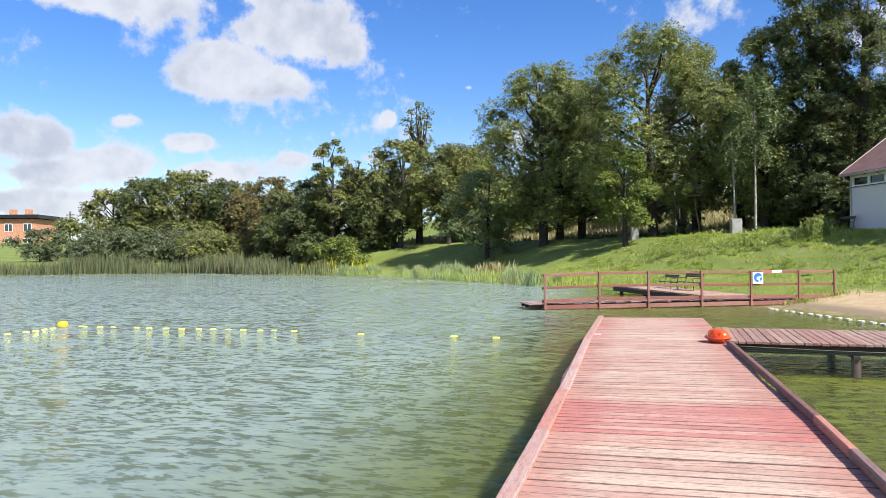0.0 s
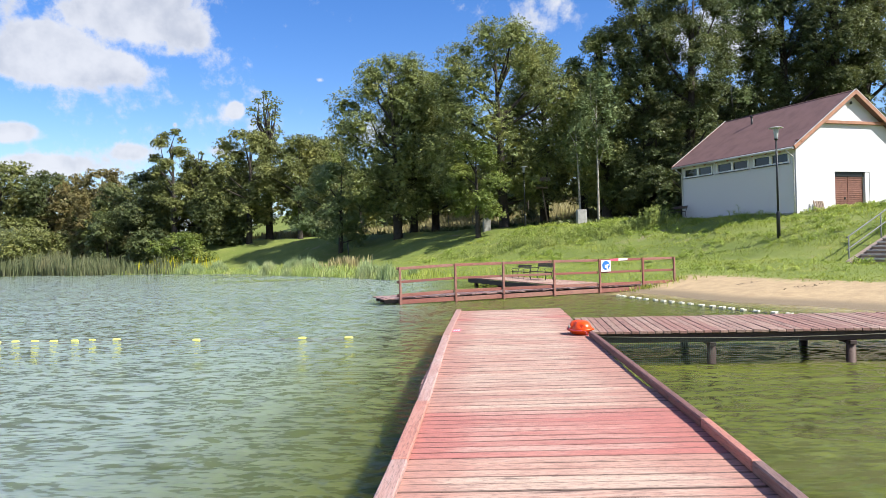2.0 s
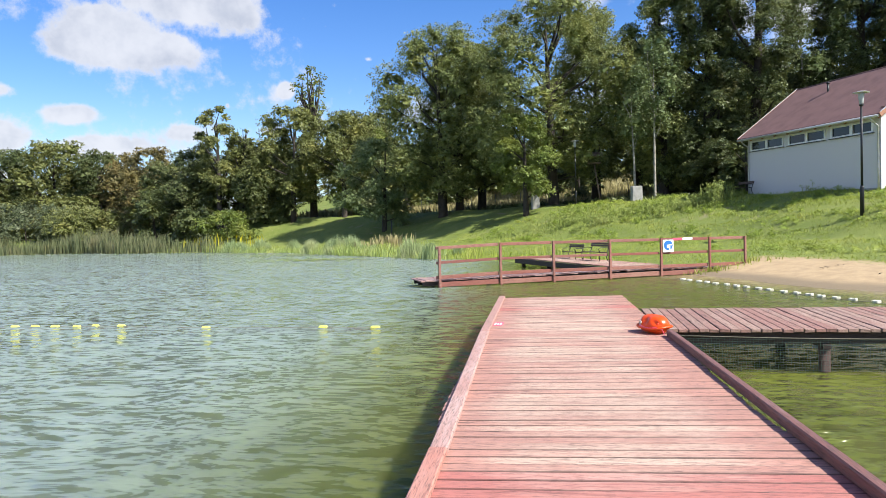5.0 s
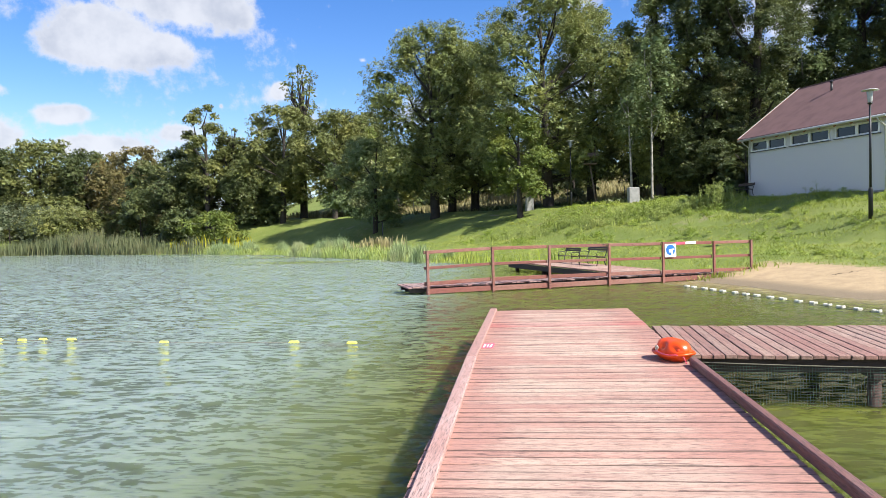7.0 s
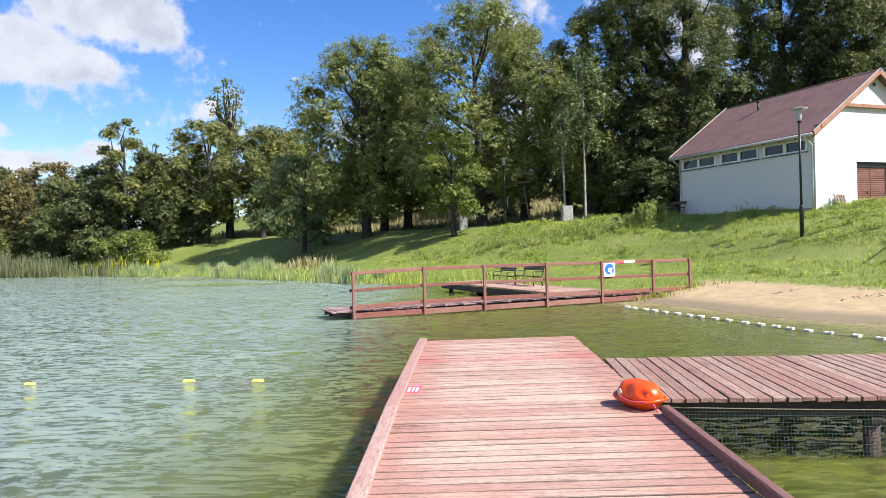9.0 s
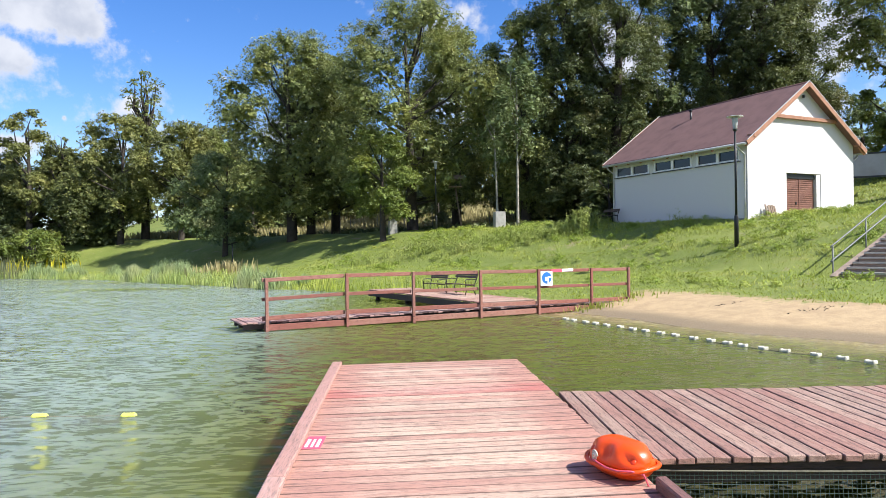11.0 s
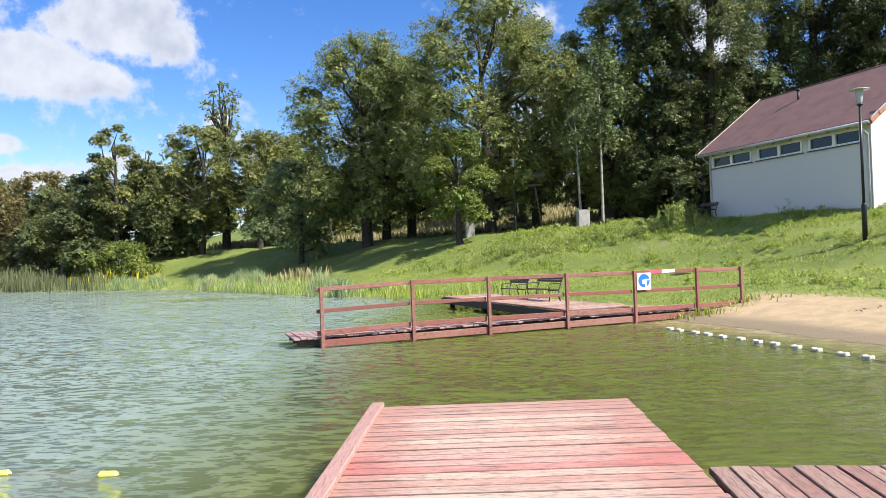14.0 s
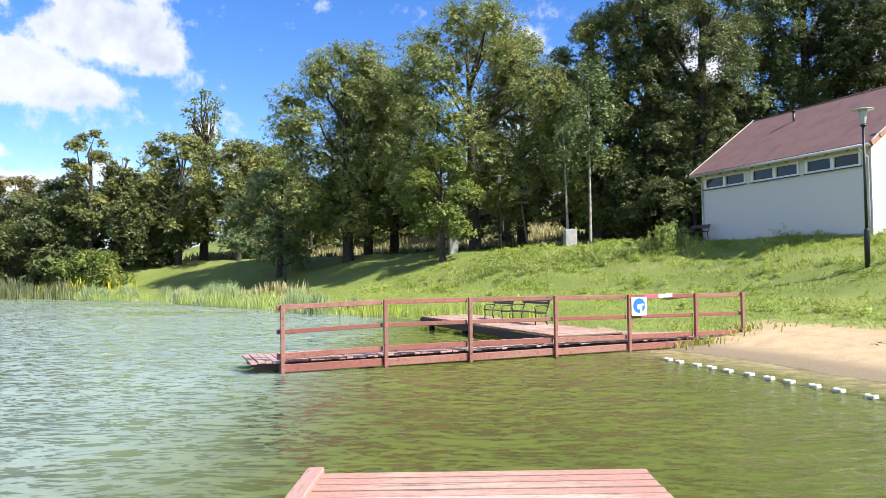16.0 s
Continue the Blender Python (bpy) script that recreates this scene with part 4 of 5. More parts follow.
    part("tie_beam", beam((1.55, -0.10, 4.82), (W - 1.55, -0.10, 4.82), 0.18, 0.16, 0.006), M_TIMBER, h, "reddish timber tie beam across the gable")
    part("ridge_lamp", boxes(((W / 2 - 0.05, -0.12, 5.9), (0.10, 0.12, 0.16)), bevel=0.02), M_DARK, h)
    for x in (0.0, W):
        part("purlin_end", boxes(((x, -0.25, E + 0.02), (0.12, 0.40, 0.15))), M_TIMBER, h)
    vx = 2.76
    part("vent_pipe", tube([(vx, 6.0, 5.4), (vx, 6.0, 6.2)], 0.06, 10), M_DARK, h, "thin black vent pipe")
    part("vent_cap", lathe([(0.09, 0.0), (0.10, 0.06), (0.03, 0.12)], (vx, 6.0, 6.18), 12), M_DARK, h)
    part("plinth", boxes(((-0.012, L / 2, -0.32), (0.02, L, 0.6))), M_CONC, h)
    # firewood boards leaning at the gable
    wd = thing("leaning_boards", "short bundle of sawn boards leaning on the white gable wall", "boards", m @ pose(1.25, -0.30, 0.0))
    r = random.Random(2)
    for k in range(6):
        part("board", boxes(((-0.28 + k * 0.115, 0.05 + r.uniform(-0.02, 0.02), 0.27), (0.09, 0.035, 0.62 + r.uniform(-0.08, 0.06)), Matrix.Rotation(radians(-14), 4, "X")), bevel=0.005), M_HOUSEWOOD, wd)


def build_street_lamp(x, y, z0, height, label):
    b = thing("street_lamp", label, "street lamp", pose(x, y, z0), "park lamps")
    part("base_sleeve", lathe([(0.085, -0.4), (0.085, 1.05), (0.075, 1.10), (0.05, 1.13)], sides=14), M_DARK, b)
    part("pole", tube([(0, 0, 1.1), (0, 0, height - 0.62)], [0.05, 0.04], 12), M_DARK, b)
    part("collar", lathe([(0.045, height - 0.64), (0.10, height - 0.60), (0.10, height - 0.57), (0.05, height - 0.55)], sides=14), M_DARK, b)
    part("lantern", lathe([(0.07, height - 0.56), (0.085, height - 0.50), (0.125, height - 0.10), (0.12, height - 0.085)], sides=16), M_LANTERN, b, "frosted conical lantern glass")
    part("hat", lathe([(0.04, height - 0.083), (0.32, height - 0.08), (0.33, height - 0.065), (0.30, height - 0.05), (0.06, height)], sides=20), M_GUTTER, b, "flat grey lamp hat")
    return b


# ---- stairs and handrails ----

M_NOSE = plain("lit_nosing", (0.52, 0.48, 0.43), 0.9, 0.15, 4.0, bump=0.4)


def build_stairs():
    m = Matrix(((SD.x, SN.x, 0, S0.x), (SD.y, SN.y, 0, S0.y), (0, 0, 1, S0.z), (0, 0, 0, 1)))
    st = thing("garden_stairs", "grey concrete stairs climbing the grass bank", "stairs", m, kind="structure")
    n, run, rise, wide = 12, 0.30, 0.152, 1.75
    for i in range(n):
        part("step", boxes(((run * i + 0.42, wide / 2, rise * (i + 0.5) - 0.12), (0.84, wide, rise + 0.24)), bevel=0.008), M_STEP, st)
        # pale strip along each step edge, the sunlit tread put into its colour
        part("nosing", boxes(((run * i - 0.012, wide / 2, rise * (i + 1) - 0.030), (0.06, wide + 0.01, 0.066)), bevel=0.008), M_NOSE, st)
    part("side_curb", beam((-0.2, -0.16, -0.05), (n * run + 0.1, -0.16, n * rise - 0.10), 0.26, 0.14, 0.02), M_EARTH, st, "crumbling pale earth edge")
    part("landing", boxes(((n * run + 1.1, wide / 2, n * rise - 0.13), (1.7, wide + 0.4, 0.25)), bevel=0.01), M_CONC, st)
    for i in range(14):
        part("step", boxes(((n * run + 2.3 + 0.32 * i, wide / 2, (n + i + 0.5) * rise - 0.10), (0.7, wide, rise + 0.3)), bevel=0.008), M_STEP, st)
    for off, x0, x1, lab in ((-0.32, 0.05, 3.55, "galvanised pipe handrail beside the bank stairs"), (wide + 0.14, 0.75, 7.9, "galvanised pipe handrail on the open side of the stairs")):
        hr = thing("stair_handrail", lab, "handrail", m, "stair handrails")
        zt = lambda x: rise / run * x
        for hgt in (0.98, 0.50):
            pts = [(x0 - 0.1, off, zt(x0) + hgt - 0.06), (x0, off, zt(x0) + hgt)] + [(x, off, zt(x) + hgt) for x in np.linspace(x0 + 0.4, x1, 5)]
            part("pipe", tube(pts, 0.026, 8), M_STEEL, hr)
        for x in np.linspace(x0, x1, 3 if x1 < 5 else 5):
            part("pole", tube([(x, off, zt(x) - 0.45), (x, off, zt(x) + 0.96)], 0.025, 8), M_STEEL, hr)


def build_billboard():
    x, y = 28.3, 30.2
    z = ground_z(x, y)
    b = thing("notice_board", "large grey notice board in a dark frame on posts", "notice board", pose(x, y, z - 0.6, 0, 0, -28))
    part("panel", boxes(((0, 0, 3.25), (2.2, 0.05, 1.25))), plain("board_grey", (0.30, 0.31, 0.33), 0.35, 0.12, 1.0), b)
    part("frame", join(boxes(((0, -0.01, 3.925), (2.4, 0.09, 0.10))), boxes(((0, -0.01, 2.575), (2.4, 0.09, 0.10))), boxes(((-1.15, -0.01, 3.25), (0.10, 0.09, 1.25))), boxes(((1.15, -0.01, 3.25), (0.10, 0.09, 1.25)))), M_DARK, b)
    for px in (-1.10, 1.22):
        part("post", boxes(((px, 0.09, 1.8), (0.10, 0.10, 4.4)), bevel=0.01), M_DARK, b)


def build_van(x, y, ang):
    z = ground_z(x, y) + 0.02
    v = thing("delivery_van", "white delivery van parked on the upper road", "van", pose(x, y, z, 0, 0, ang))
    bm = bmesh.new()
    prof = [(-2.6, 0.45), (-2.6, 2.35), (-2.45, 2.5), (0.9, 2.5), (1.25, 2.3), (1.95, 1.45), (2.65, 1.15), (2.75, 0.9), (2.75, 0.45)]
    a = [bm.verts.new((px, -0.95, pz)) for px, pz in prof]
    c = [bm.verts.new((px, 0.95, pz)) for px, pz in prof]
    bm.faces.new(a)
    bm.faces.new(c[::-1])
    for i in range(len(a)):
        j = (i + 1) % len(a)
        bm.faces.new((a[i], c[i], c[j], a[j]))
    bmesh.ops.bevel(bm, geom=bm.edges[:], offset=0.06, segments=2, affect="EDGES")
    part("body", bm, M_CAR, v)
    for sy in (-0.957, 0.957):
        part("side_window", boxes(((1.15, sy, 1.75), (0.8, 0.02, 0.55)), bevel=0.01), M_PANE, v)
        part("headlight", boxes(((2.62, sy * 0.75, 0.95), (0.25, 0.3, 0.2)), bevel=0.03), M_GUTTER, v)
    part("windscreen", boxes(((1.62, 0, 1.9), (0.03, 1.6, 0.95), Matrix.Rotation(radians(-38), 4, "Y"))), M_PANE, v)
    for px in (-1.6, 1.75):
        for sy in (-0.86, 0.86):
            wb = lathe([(0.20, -0.11), (0.35, -0.11), (0.36, 0.0), (0.35, 0.11), (0.20, 0.11)], sides=18)
            bmesh.ops.rotate(wb, verts=wb.verts[:], matrix=Matrix.Rotation(radians(90), 3, "X"))
            bmesh.ops.translate(wb, verts=wb.verts[:], vec=(px, sy, 0.36))
            part("wheel", wb, M_DARK, v)


def build_slab(x, y, wdt, hgt, label):
    z = ground_z(x, y)
    s = tagged(part("concrete_pillar", boxes(((0, 0, hgt / 2 - 0.2), (wdt, 0.45, hgt + 0.4)), bevel=0.04), M_CONC), label, "concrete block")
    s.matrix_basis = pose(x, y, z, 0, 0, 12)


def build_fence(points, label):
    f = thing("wire_fence", label, "fence", kind="structure")
    mesh_pts = []
    for (x0, y0), (x1, y1) in zip(points, points[1:]):
        n = max(1, int(math.hypot(x1 - x0, y1 - y0) / 2.6))
        for k in range(n):
            mesh_pts.append((x0 + (x1 - x0) * k / n, y0 + (y1 - y0) * k / n))
    mesh_pts.append(points[-1])
    tops = []
    for x, y in mesh_pts:
        z = ground_z(x, y)
        part("post", tube([(x, y, z - 0.3), (x, y, z + 1.5)], 0.03, 6), M_STEEL, f)
        tops.append((x, y, z))
    for hgt in np.arange(0.1, 1.5, 0.2):
        part("wire", tube([(x, y, z + float(hgt)) for x, y, z in tops], 0.006, 3, False), M_STEEL, f)


def build_far_house():
    x, y = -165.0, 128.0
    z = -1.3
    h = thing("brick_house", "distant orange brick house with a flat dark roof", "house", pose(x, y, z, 0, 0, 20))
    part("wall", boxes(((0, 0, 6.0), (34, 12, 14))), M_BRICK, h)
    part("roof", boxes(((0, 0, 13.6), (36, 14, 0.9))), M_DARK, h, "dark overhanging flat roof")
    for k in (-9, -4, 2, 8, 12):
        part("chimney", boxes(((k, 1, 14.9), (1.4, 1.4, 2.0)), bevel=0.05), M_BRICK, h)
    for row in range(3):
        for k in range(7):
            px = 15.0 - k * 4.6
            wn = part("window", boxes(((px, -6.03, 3.4 + row * 3.7), (2.0, 0.12, 2.0))), M_FRAME, h)
            for s in (-0.48, 0.48):
                part("pane", boxes(((px + s, -6.12, 3.4 + row * 3.7), (0.78, 0.06, 1.7))), M_PANE, wn)
    for (x, y, hh) in ((-121.0, 112.0, 11.5), (-108.0, 108.0, 10.0)):
        p = thing("power_pole", "distant dark wooden power pole with cross arms", "power pole", pose(x, y, 0.5))
        part("mast", tube([(0, 0, 0), (0, 0, hh)], [0.22, 0.14], 8), M_DARKWOOD, p)
        part("cross_arm", boxes(((0, 0, hh - 0.8), (2.2, 0.18, 0.18))), M_DARKWOOD, p)
        part("stay", tube([(1.6, 0, 0), (0, 0, hh - 1.5)], 0.10, 6), M_DARKWOOD, p)


# ---- trees ----
def leaf_cloud(rng, centres, radii, count, size, droop=0.0, each=12, heart=0.0):
    """Small three-cornered leaves on short twigs, set round the lobes of a crown."""
    w = radii ** 2
    ns = max(30, count // each)
    pick = rng.choice(len(centres), ns, p=w / w.sum())
    v = rng.normal(size=(ns, 3)) + np.array([0, 0, 0.65])
    v /= np.linalg.norm(v, axis=1)[:, None]
    off = v * (radii[pick] * (0.68 + 0.34 * rng.random(ns)))[:, None]
    off[:, 2] *= np.where(off[:, 2] > 0, 0.85, 0.5)
    mid = centres[pick] + off
    out = off * np.array([1, 1, 0.35]) + rng.normal(size=(ns, 3)) * 0.4 * radii[pick][:, None] * np.array([1, 1, 0.4])
    out /= np.linalg.norm(out, axis=1)[:, None] + 1e-9
    up = np.array([0, 0, 0.8]) + 0.7 * v + rng.normal(size=(ns, 3)) * 0.3
    side = np.cross(up, out)
    side /= np.linalg.norm(side, axis=1)[:, None] + 1e-9
    up = np.cross(out, side)
    reach = np.clip(radii[pick] * (0.14 + 0.13 * rng.random(ns)), 0.11, 0.30)
    k = np.repeat(np.arange(ns), each)
    n = len(k)
    du = rng.random(n) * 1.7 - 0.7
    dw = np.clip(rng.normal(size=n) * 0.45, -0.7, 0.7)
    dn = np.clip(rng.normal(size=n) * 0.30, -0.45, 0.45)
    r = reach[k][:, None]
    c = mid[k] + out[k] * r * du[:, None] + side[k] * r * dw[:, None] + up[k] * r * dn[:, None]
    c[:, 2] -= 0.35 * np.maximum(du, 0) ** 2 * reach[k]
    if droop:
        c[:, 2] -= droop * rng.random(n) ** 2 * radii[pick][k]
    nrm = up[k] + rng.normal(size=(n, 3)) * 0.55 + out[k] * 0.5
    nrm /= np.linalg.norm(nrm, axis=1)[:, None]
    t = np.cross(nrm, rng.normal(size=(n, 3)))
    t /= np.linalg.norm(t, axis=1)[:, None] + 1e-9
    b = np.cross(nrm, t)
    s = size * (0.55 + 0.9 * rng.random(n) ** 1.5)[:, None]
    # a few oversized leaves in the heart of each lobe, added to block light
    inner = rng.random(n) < heart
    c[inner] = centres[pick[k[inner]]] + (c[inner] - centres[pick[k[inner]]]) * 0.45
    s[inner] *= 2.8
    verts = np.stack([c + t * s, c - t * s * 0.6 + b * s * 0.55, c - t * s * 0.6 - b * s * 0.55], 1).reshape(-1, 3)
    faces = np.arange(n * 3).reshape(-1, 3)
    return verts, faces


def np_mesh(name, verts, faces, mat):
    me = bpy.data.meshes.new(name)
    me.vertices.add(len(verts))
    me.vertices.foreach_set("co", np.asarray(verts, np.float32).ravel())
    k = faces.shape[1]
    me.loops.add(faces.size)
    me.loops.foreach_set("vertex_index", faces.astype(np.int32).ravel())
    me.polygons.add(len(faces))
    me.polygons.foreach_set("loop_start", np.arange(len(faces), dtype=np.int32) * k)
    me.materials.append(mat)
    me.update(calc_edges=True)
    return me


TREE_WORDS = {
    "broad": ("broad-crowned deciduous tree with mottled green foliage on the bank", 9),
    "dark": ("tall dark green tree in the shaded wood behind the bank", 8),
    "lime": ("young tree with bright yellow-green leaves", 7),
    "olive": ("olive-green lakeside tree with dense foliage", 8),
    "brown": ("tree with browning early autumn leaves beyond the reeds", 8),
    "bush": ("rounded grey-green willow bush behind the reeds", 6),
    "small": ("small round dark green tree on the lawn", 7),
    "slim": ("tall slim tree with an open ragged top", 6),
    "sparse": ("half-dead tree with bare branches and few leaves", 6),
    "willow": ("birch with hanging green-grey twigs", 8),
}


def build_tree(kind, x, y, ztop, R, cb, seed, coarse=1.0):
    rng = np.random.default_rng(seed)
    z0 = ground_z(x, y) - 0.15
    H = ztop - z0
    label, lobes = TREE_WORDS[kind]
    tr = thing("bush" if kind == "bush" else "tree", label, "bush" if kind == "bush" else "tree", pose(x, y, z0), "bank trees")
    dist = math.hypot(x - 1, y + 8)
    open_top = kind in ("slim", "sparse")
    n = int(min(84, max(14, R * H * (1 - cb) * 0.72)))
    if open_top:
        n = 26 if kind == "slim" else 14
    # lobes fill an uneven egg-shaped envelope
    cs, rs = [], []
    zc0, zc1 = H * cb, H
    phase, lop = rng.uniform(0, 6.28), rng.uniform(0.08, 0.22)
    for k in range(n):
        u = (k + 0.5) / n
        z = zc0 + (zc1 - zc0) * u
        a = k * 2.399 + rng.uniform(-0.5, 0.5)
        env = R * (math.sin(math.pi * min(0.97, max(0.06, 0.14 + 0.83 * u))) ** 0.6) * (1 + lop * math.sin(2 * a + phase + 3 * u))
        if open_top:
            env *= 0.8
        rr = env * (0.25 + 0.72 * math.sqrt(rng.random()))
        lr = min(2.9, max(0.55, (0.17 + 0.20 * rng.random()) * R + 0.35)) * (0.75 if u > 0.85 else 1.0)
        if open_top:
            lr *= 0.9 if kind == "slim" else 0.5
        cs.append((rr * math.cos(a), rr * math.sin(a), min(z, H - lr * 0.7)))
        rs.append(lr)
    cs, rs = np.array(cs), np.array(rs)
    size = (0.046 + 0.00085 * dist) * coarse
    area = 2 * R * H * (1 - cb) * 0.75
    cover = {"sparse": 0.45, "slim": 2.4, "willow": 2.6, "dark": 6.0}.get(kind, 5.2)
    count = int(min(78000, max(3000, cover * area / (0.88 * size * size))))
    v, f = leaf_cloud(rng, cs, rs, count, size, droop=1.6 if kind == "willow" else 0.0, heart=0.03 if open_top else 0.11)
    mat = LEAF.get({"slim": "broad", "sparse": "olive", "willow": "small"}.get(kind, kind))
    crown = new("crown", np_mesh("crown", v, f, mat))
    crown.parent = tr
    # trunk and limbs
    tr_r = {"bush": 0.08, "willow": 0.10}.get(kind, 0.05 + (0.022) * H)
    lean = rng.normal(size=2) * 0.02 * H
    pts = [(0, 0, -0.3), (0, 0, 0.25), (lean[0] * 0.3, lean[1] * 0.3, H * 0.3), (lean[0] * 0.7, lean[1] * 0.7, H * 0.6), (lean[0], lean[1], H * 0.9)]
    bms = [tube(pts, [tr_r * 1.5, tr_r * 1.05, tr_r * 0.8, tr_r * 0.45, tr_r * 0.1], 9)]
    for c, lr in list(zip(cs, rs))[:: 1 if open_top else 3]:
        u0 = max(0.12, min(0.8, (c[2] / H) * 0.72))
        st = Vector((lean[0] * u0, lean[1] * u0, H * u0))
        en = Vector(c)
        mid = st.lerp(en, 0.55) + Vector((rng.normal() * 0.25, rng.normal() * 0.25, -0.12 * (en - st).length + 0.3))
        bms.append(tube([st, mid, en], [tr_r * 0.38, tr_r * 0.22, tr_r * 0.05], 5, False))
        if kind == "sparse":
            for _ in range(3):
                tip = en + Vector(rng.normal(size=3)) * lr * 1.1 + Vector((0, 0, lr * 0.7))
                bms.append(tube([mid, en.lerp(tip, 0.5), tip], [tr_r * 0.16, tr_r * 0.09, 0.01], 4, False))
    part("trunk", join(*bms), M_BIRCH if kind == "willow" else M_BARK, tr)
    return tr


TREES = [
    ("broad", -8.0, 51.3, 19.5, 5.2, 0.14),
    ("broad", -6.7, 53.5, 17.8, 3.6, 0.16),
    ("broad", 2.0, 45.2, 20.2, 6.0, 0.15),
    ("broad", -4.7, 55.4, 19.0, 3.8, 0.18),
    ("broad", 6.0, 52.9, 20.6, 4.2, 0.15),
    ("lime", -0.2, 41.2, 9.9, 2.7, 0.22),
    ("broad", 10.6, 44.3, 19.0, 3.6, 0.08),
    ("dark", 13.8, 43.5, 23.4, 4.0, 0.06),
    ("dark", 16.8, 42.6, 22.6, 3.6, 0.05),
    ("broad", 10.1, 54.5, 18.2, 2.9, 0.2),
    ("dark", 12.6, 45.9, 8.9, 2.5, 0.02),
    ("dark", 14.5, 41.2, 8.7, 2.5, 0.02),
    ("willow", 22.4, 46.9, 23.8, 3.4, 0.15),
    ("dark", 26.6, 47.2, 26.5, 4.2, 0.15),
    ("dark", 29.7, 45.6, 27.4, 4.2, 0.15),
    ("dark", 21.4, 49.5, 15.3, 3.2, 0.05),
    ("dark", 32.8, 46.0, 24.0, 3.6, 0.12),
    ("small", -13.8, 52.3, 9.8, 3.9, 0.14),
    ("olive", -21.3, 65.3, 14.6, 4.6, 0.30),
    ("olive", -27.5, 65.6, 15.7, 4.2, 0.22),
    ("slim", -26.0, 68.6, 20.9, 2.3, 0.55),
    ("lime", -20.8, 70.0, 14.7, 3.7, 0.05),
    ("olive", -19.2, 74.6, 16.0, 3.6, 0.05),
    ("olive", -36.6, 65.8, 16.2, 2.6, 0.3),
    ("dark", -40.8, 68.0, 11.5, 4.8, 0.05),
    ("sparse", -34.0, 67.1, 13.6, 2.2, 0.4),
    ("dark", -31.2, 66.2, 8.9, 4.4, 0.03),
    ("lime", -32.6, 58.8, 3.6, 2.8, 0.03),
    ("brown", -50.7, 76.0, 13.1, 3.8, 0.05),
    ("olive", -83.7, 81.8, 12.8, 5.0, 0.04),
    ("dark", -78.3, 83.6, 14.7, 6.1, 0.04),
    ("olive", -72.4, 85.6, 15.9, 6.6, 0.04),
    ("dark", -64.9, 85.8, 14.1, 5.3, 0.04),
    ("brown", -59.3, 84.6, 13.5, 4.3, 0.04),
    ("brown", -53.0, 79.0, 10.4, 3.7, 0.04),
    ("bush", -88.0, 71.0, 6.0, 3.9, 0.02),
    ("olive", -95.3, 84.9, 8.6, 4.3, 0.02),
    ("bush", -74.2, 68.9, 5.4, 5.5, 0.02),
    ("bush", -67.0, 72.2, 5.7, 6.5, 0.02),
    ("olive", -58.4, 73.4, 5.0, 6.2, 0.02),
    ("broad", 33.1, 32.9, 21.3, 5.2, 0.48),
    ("small", 43.8, 53.6, 15.1, 1.9, 0.1),
    ("lime", 40.3, 45.1, 15.6, 2.1, 0.1),
    ("broad", 44.0, 41.6, 20.0, 3.8, 0.3),
    ("willow", 9.3, 40.5, 15.0, 1.8, 0.5),
    ("willow", 8.0, 41.3, 13.0, 1.5, 0.5),
]


# ---- reeds, grasses and weeds ----
def blades(rng, xy, z, height, width, bend, per=3):
    """Upright bent blades: each a tapering strip of two pieces."""
    n = len(xy)
    a = rng.random(n) * math.tau
    d = np.stack([np.cos(a), np.sin(a), np.zeros(n)], 1)
    lean = rng.random(n) * math.tau
    l = np.stack([np.cos(lean), np.sin(lean), np.zeros(n)], 1) * (bend * (0.3 + rng.random(n)) * height)[:, None]
    base = np.column_stack([xy, z])
    hgt = np.column_stack([np.zeros(n), np.zeros(n), height])
    w = (width * (0.6 + 0.8 * rng.random(n)))[:, None]
    v = np.stack([base - d * w, base + d * w, base + hgt * 0.6 + l * 0.35 + d * w * 0.75, base + hgt * 0.6 + l * 0.35 - d * w * 0.75, base + hgt + l], 1).reshape(-1, 3)
    i = np.arange(n) * 5
    f = np.concatenate([np.stack([i, i + 1, i + 2], 1), np.stack([i, i + 2, i + 3], 1), np.stack([i + 3, i + 2, i + 4], 1)])
    return v, f


def shore_points(rng, n, x0, x1, d0, d1):
    """Random points along the shore within a band of distance from the water's edge."""
    out = []
    seg = [(SH[i], SH[i + 1]) for i in range(len(SH) - 1) if SH[i][0] >= x0 - 12 and SH[i + 1][0] <= x1 + 12]
    ln = np.array([np.linalg.norm(b - a) for a, b in seg])
    k = rng.choice(len(seg), n, p=ln / ln.sum())
    a = np.array([s[0] for s in seg])[k]
    b = np.array([s[1] for s in seg])[k]
    p = a + (b - a) * rng.random(n)[:, None]
    nrm = np.stack([-(b - a)[:, 1], (b - a)[:, 0]], 1)
    nrm /= np.linalg.norm(nrm, axis=1)[:, None]
    p = p + nrm * (d0 + (d1 - d0) * rng.random(n))[:, None]
    return p[(p[:, 0] >= x0) & (p[:, 0] <= x1)]


def stuff(name, v, f, mat, label, category):
    return tagged(new(name, np_mesh(name, v, f, mat)), label, category, kind="stuff")


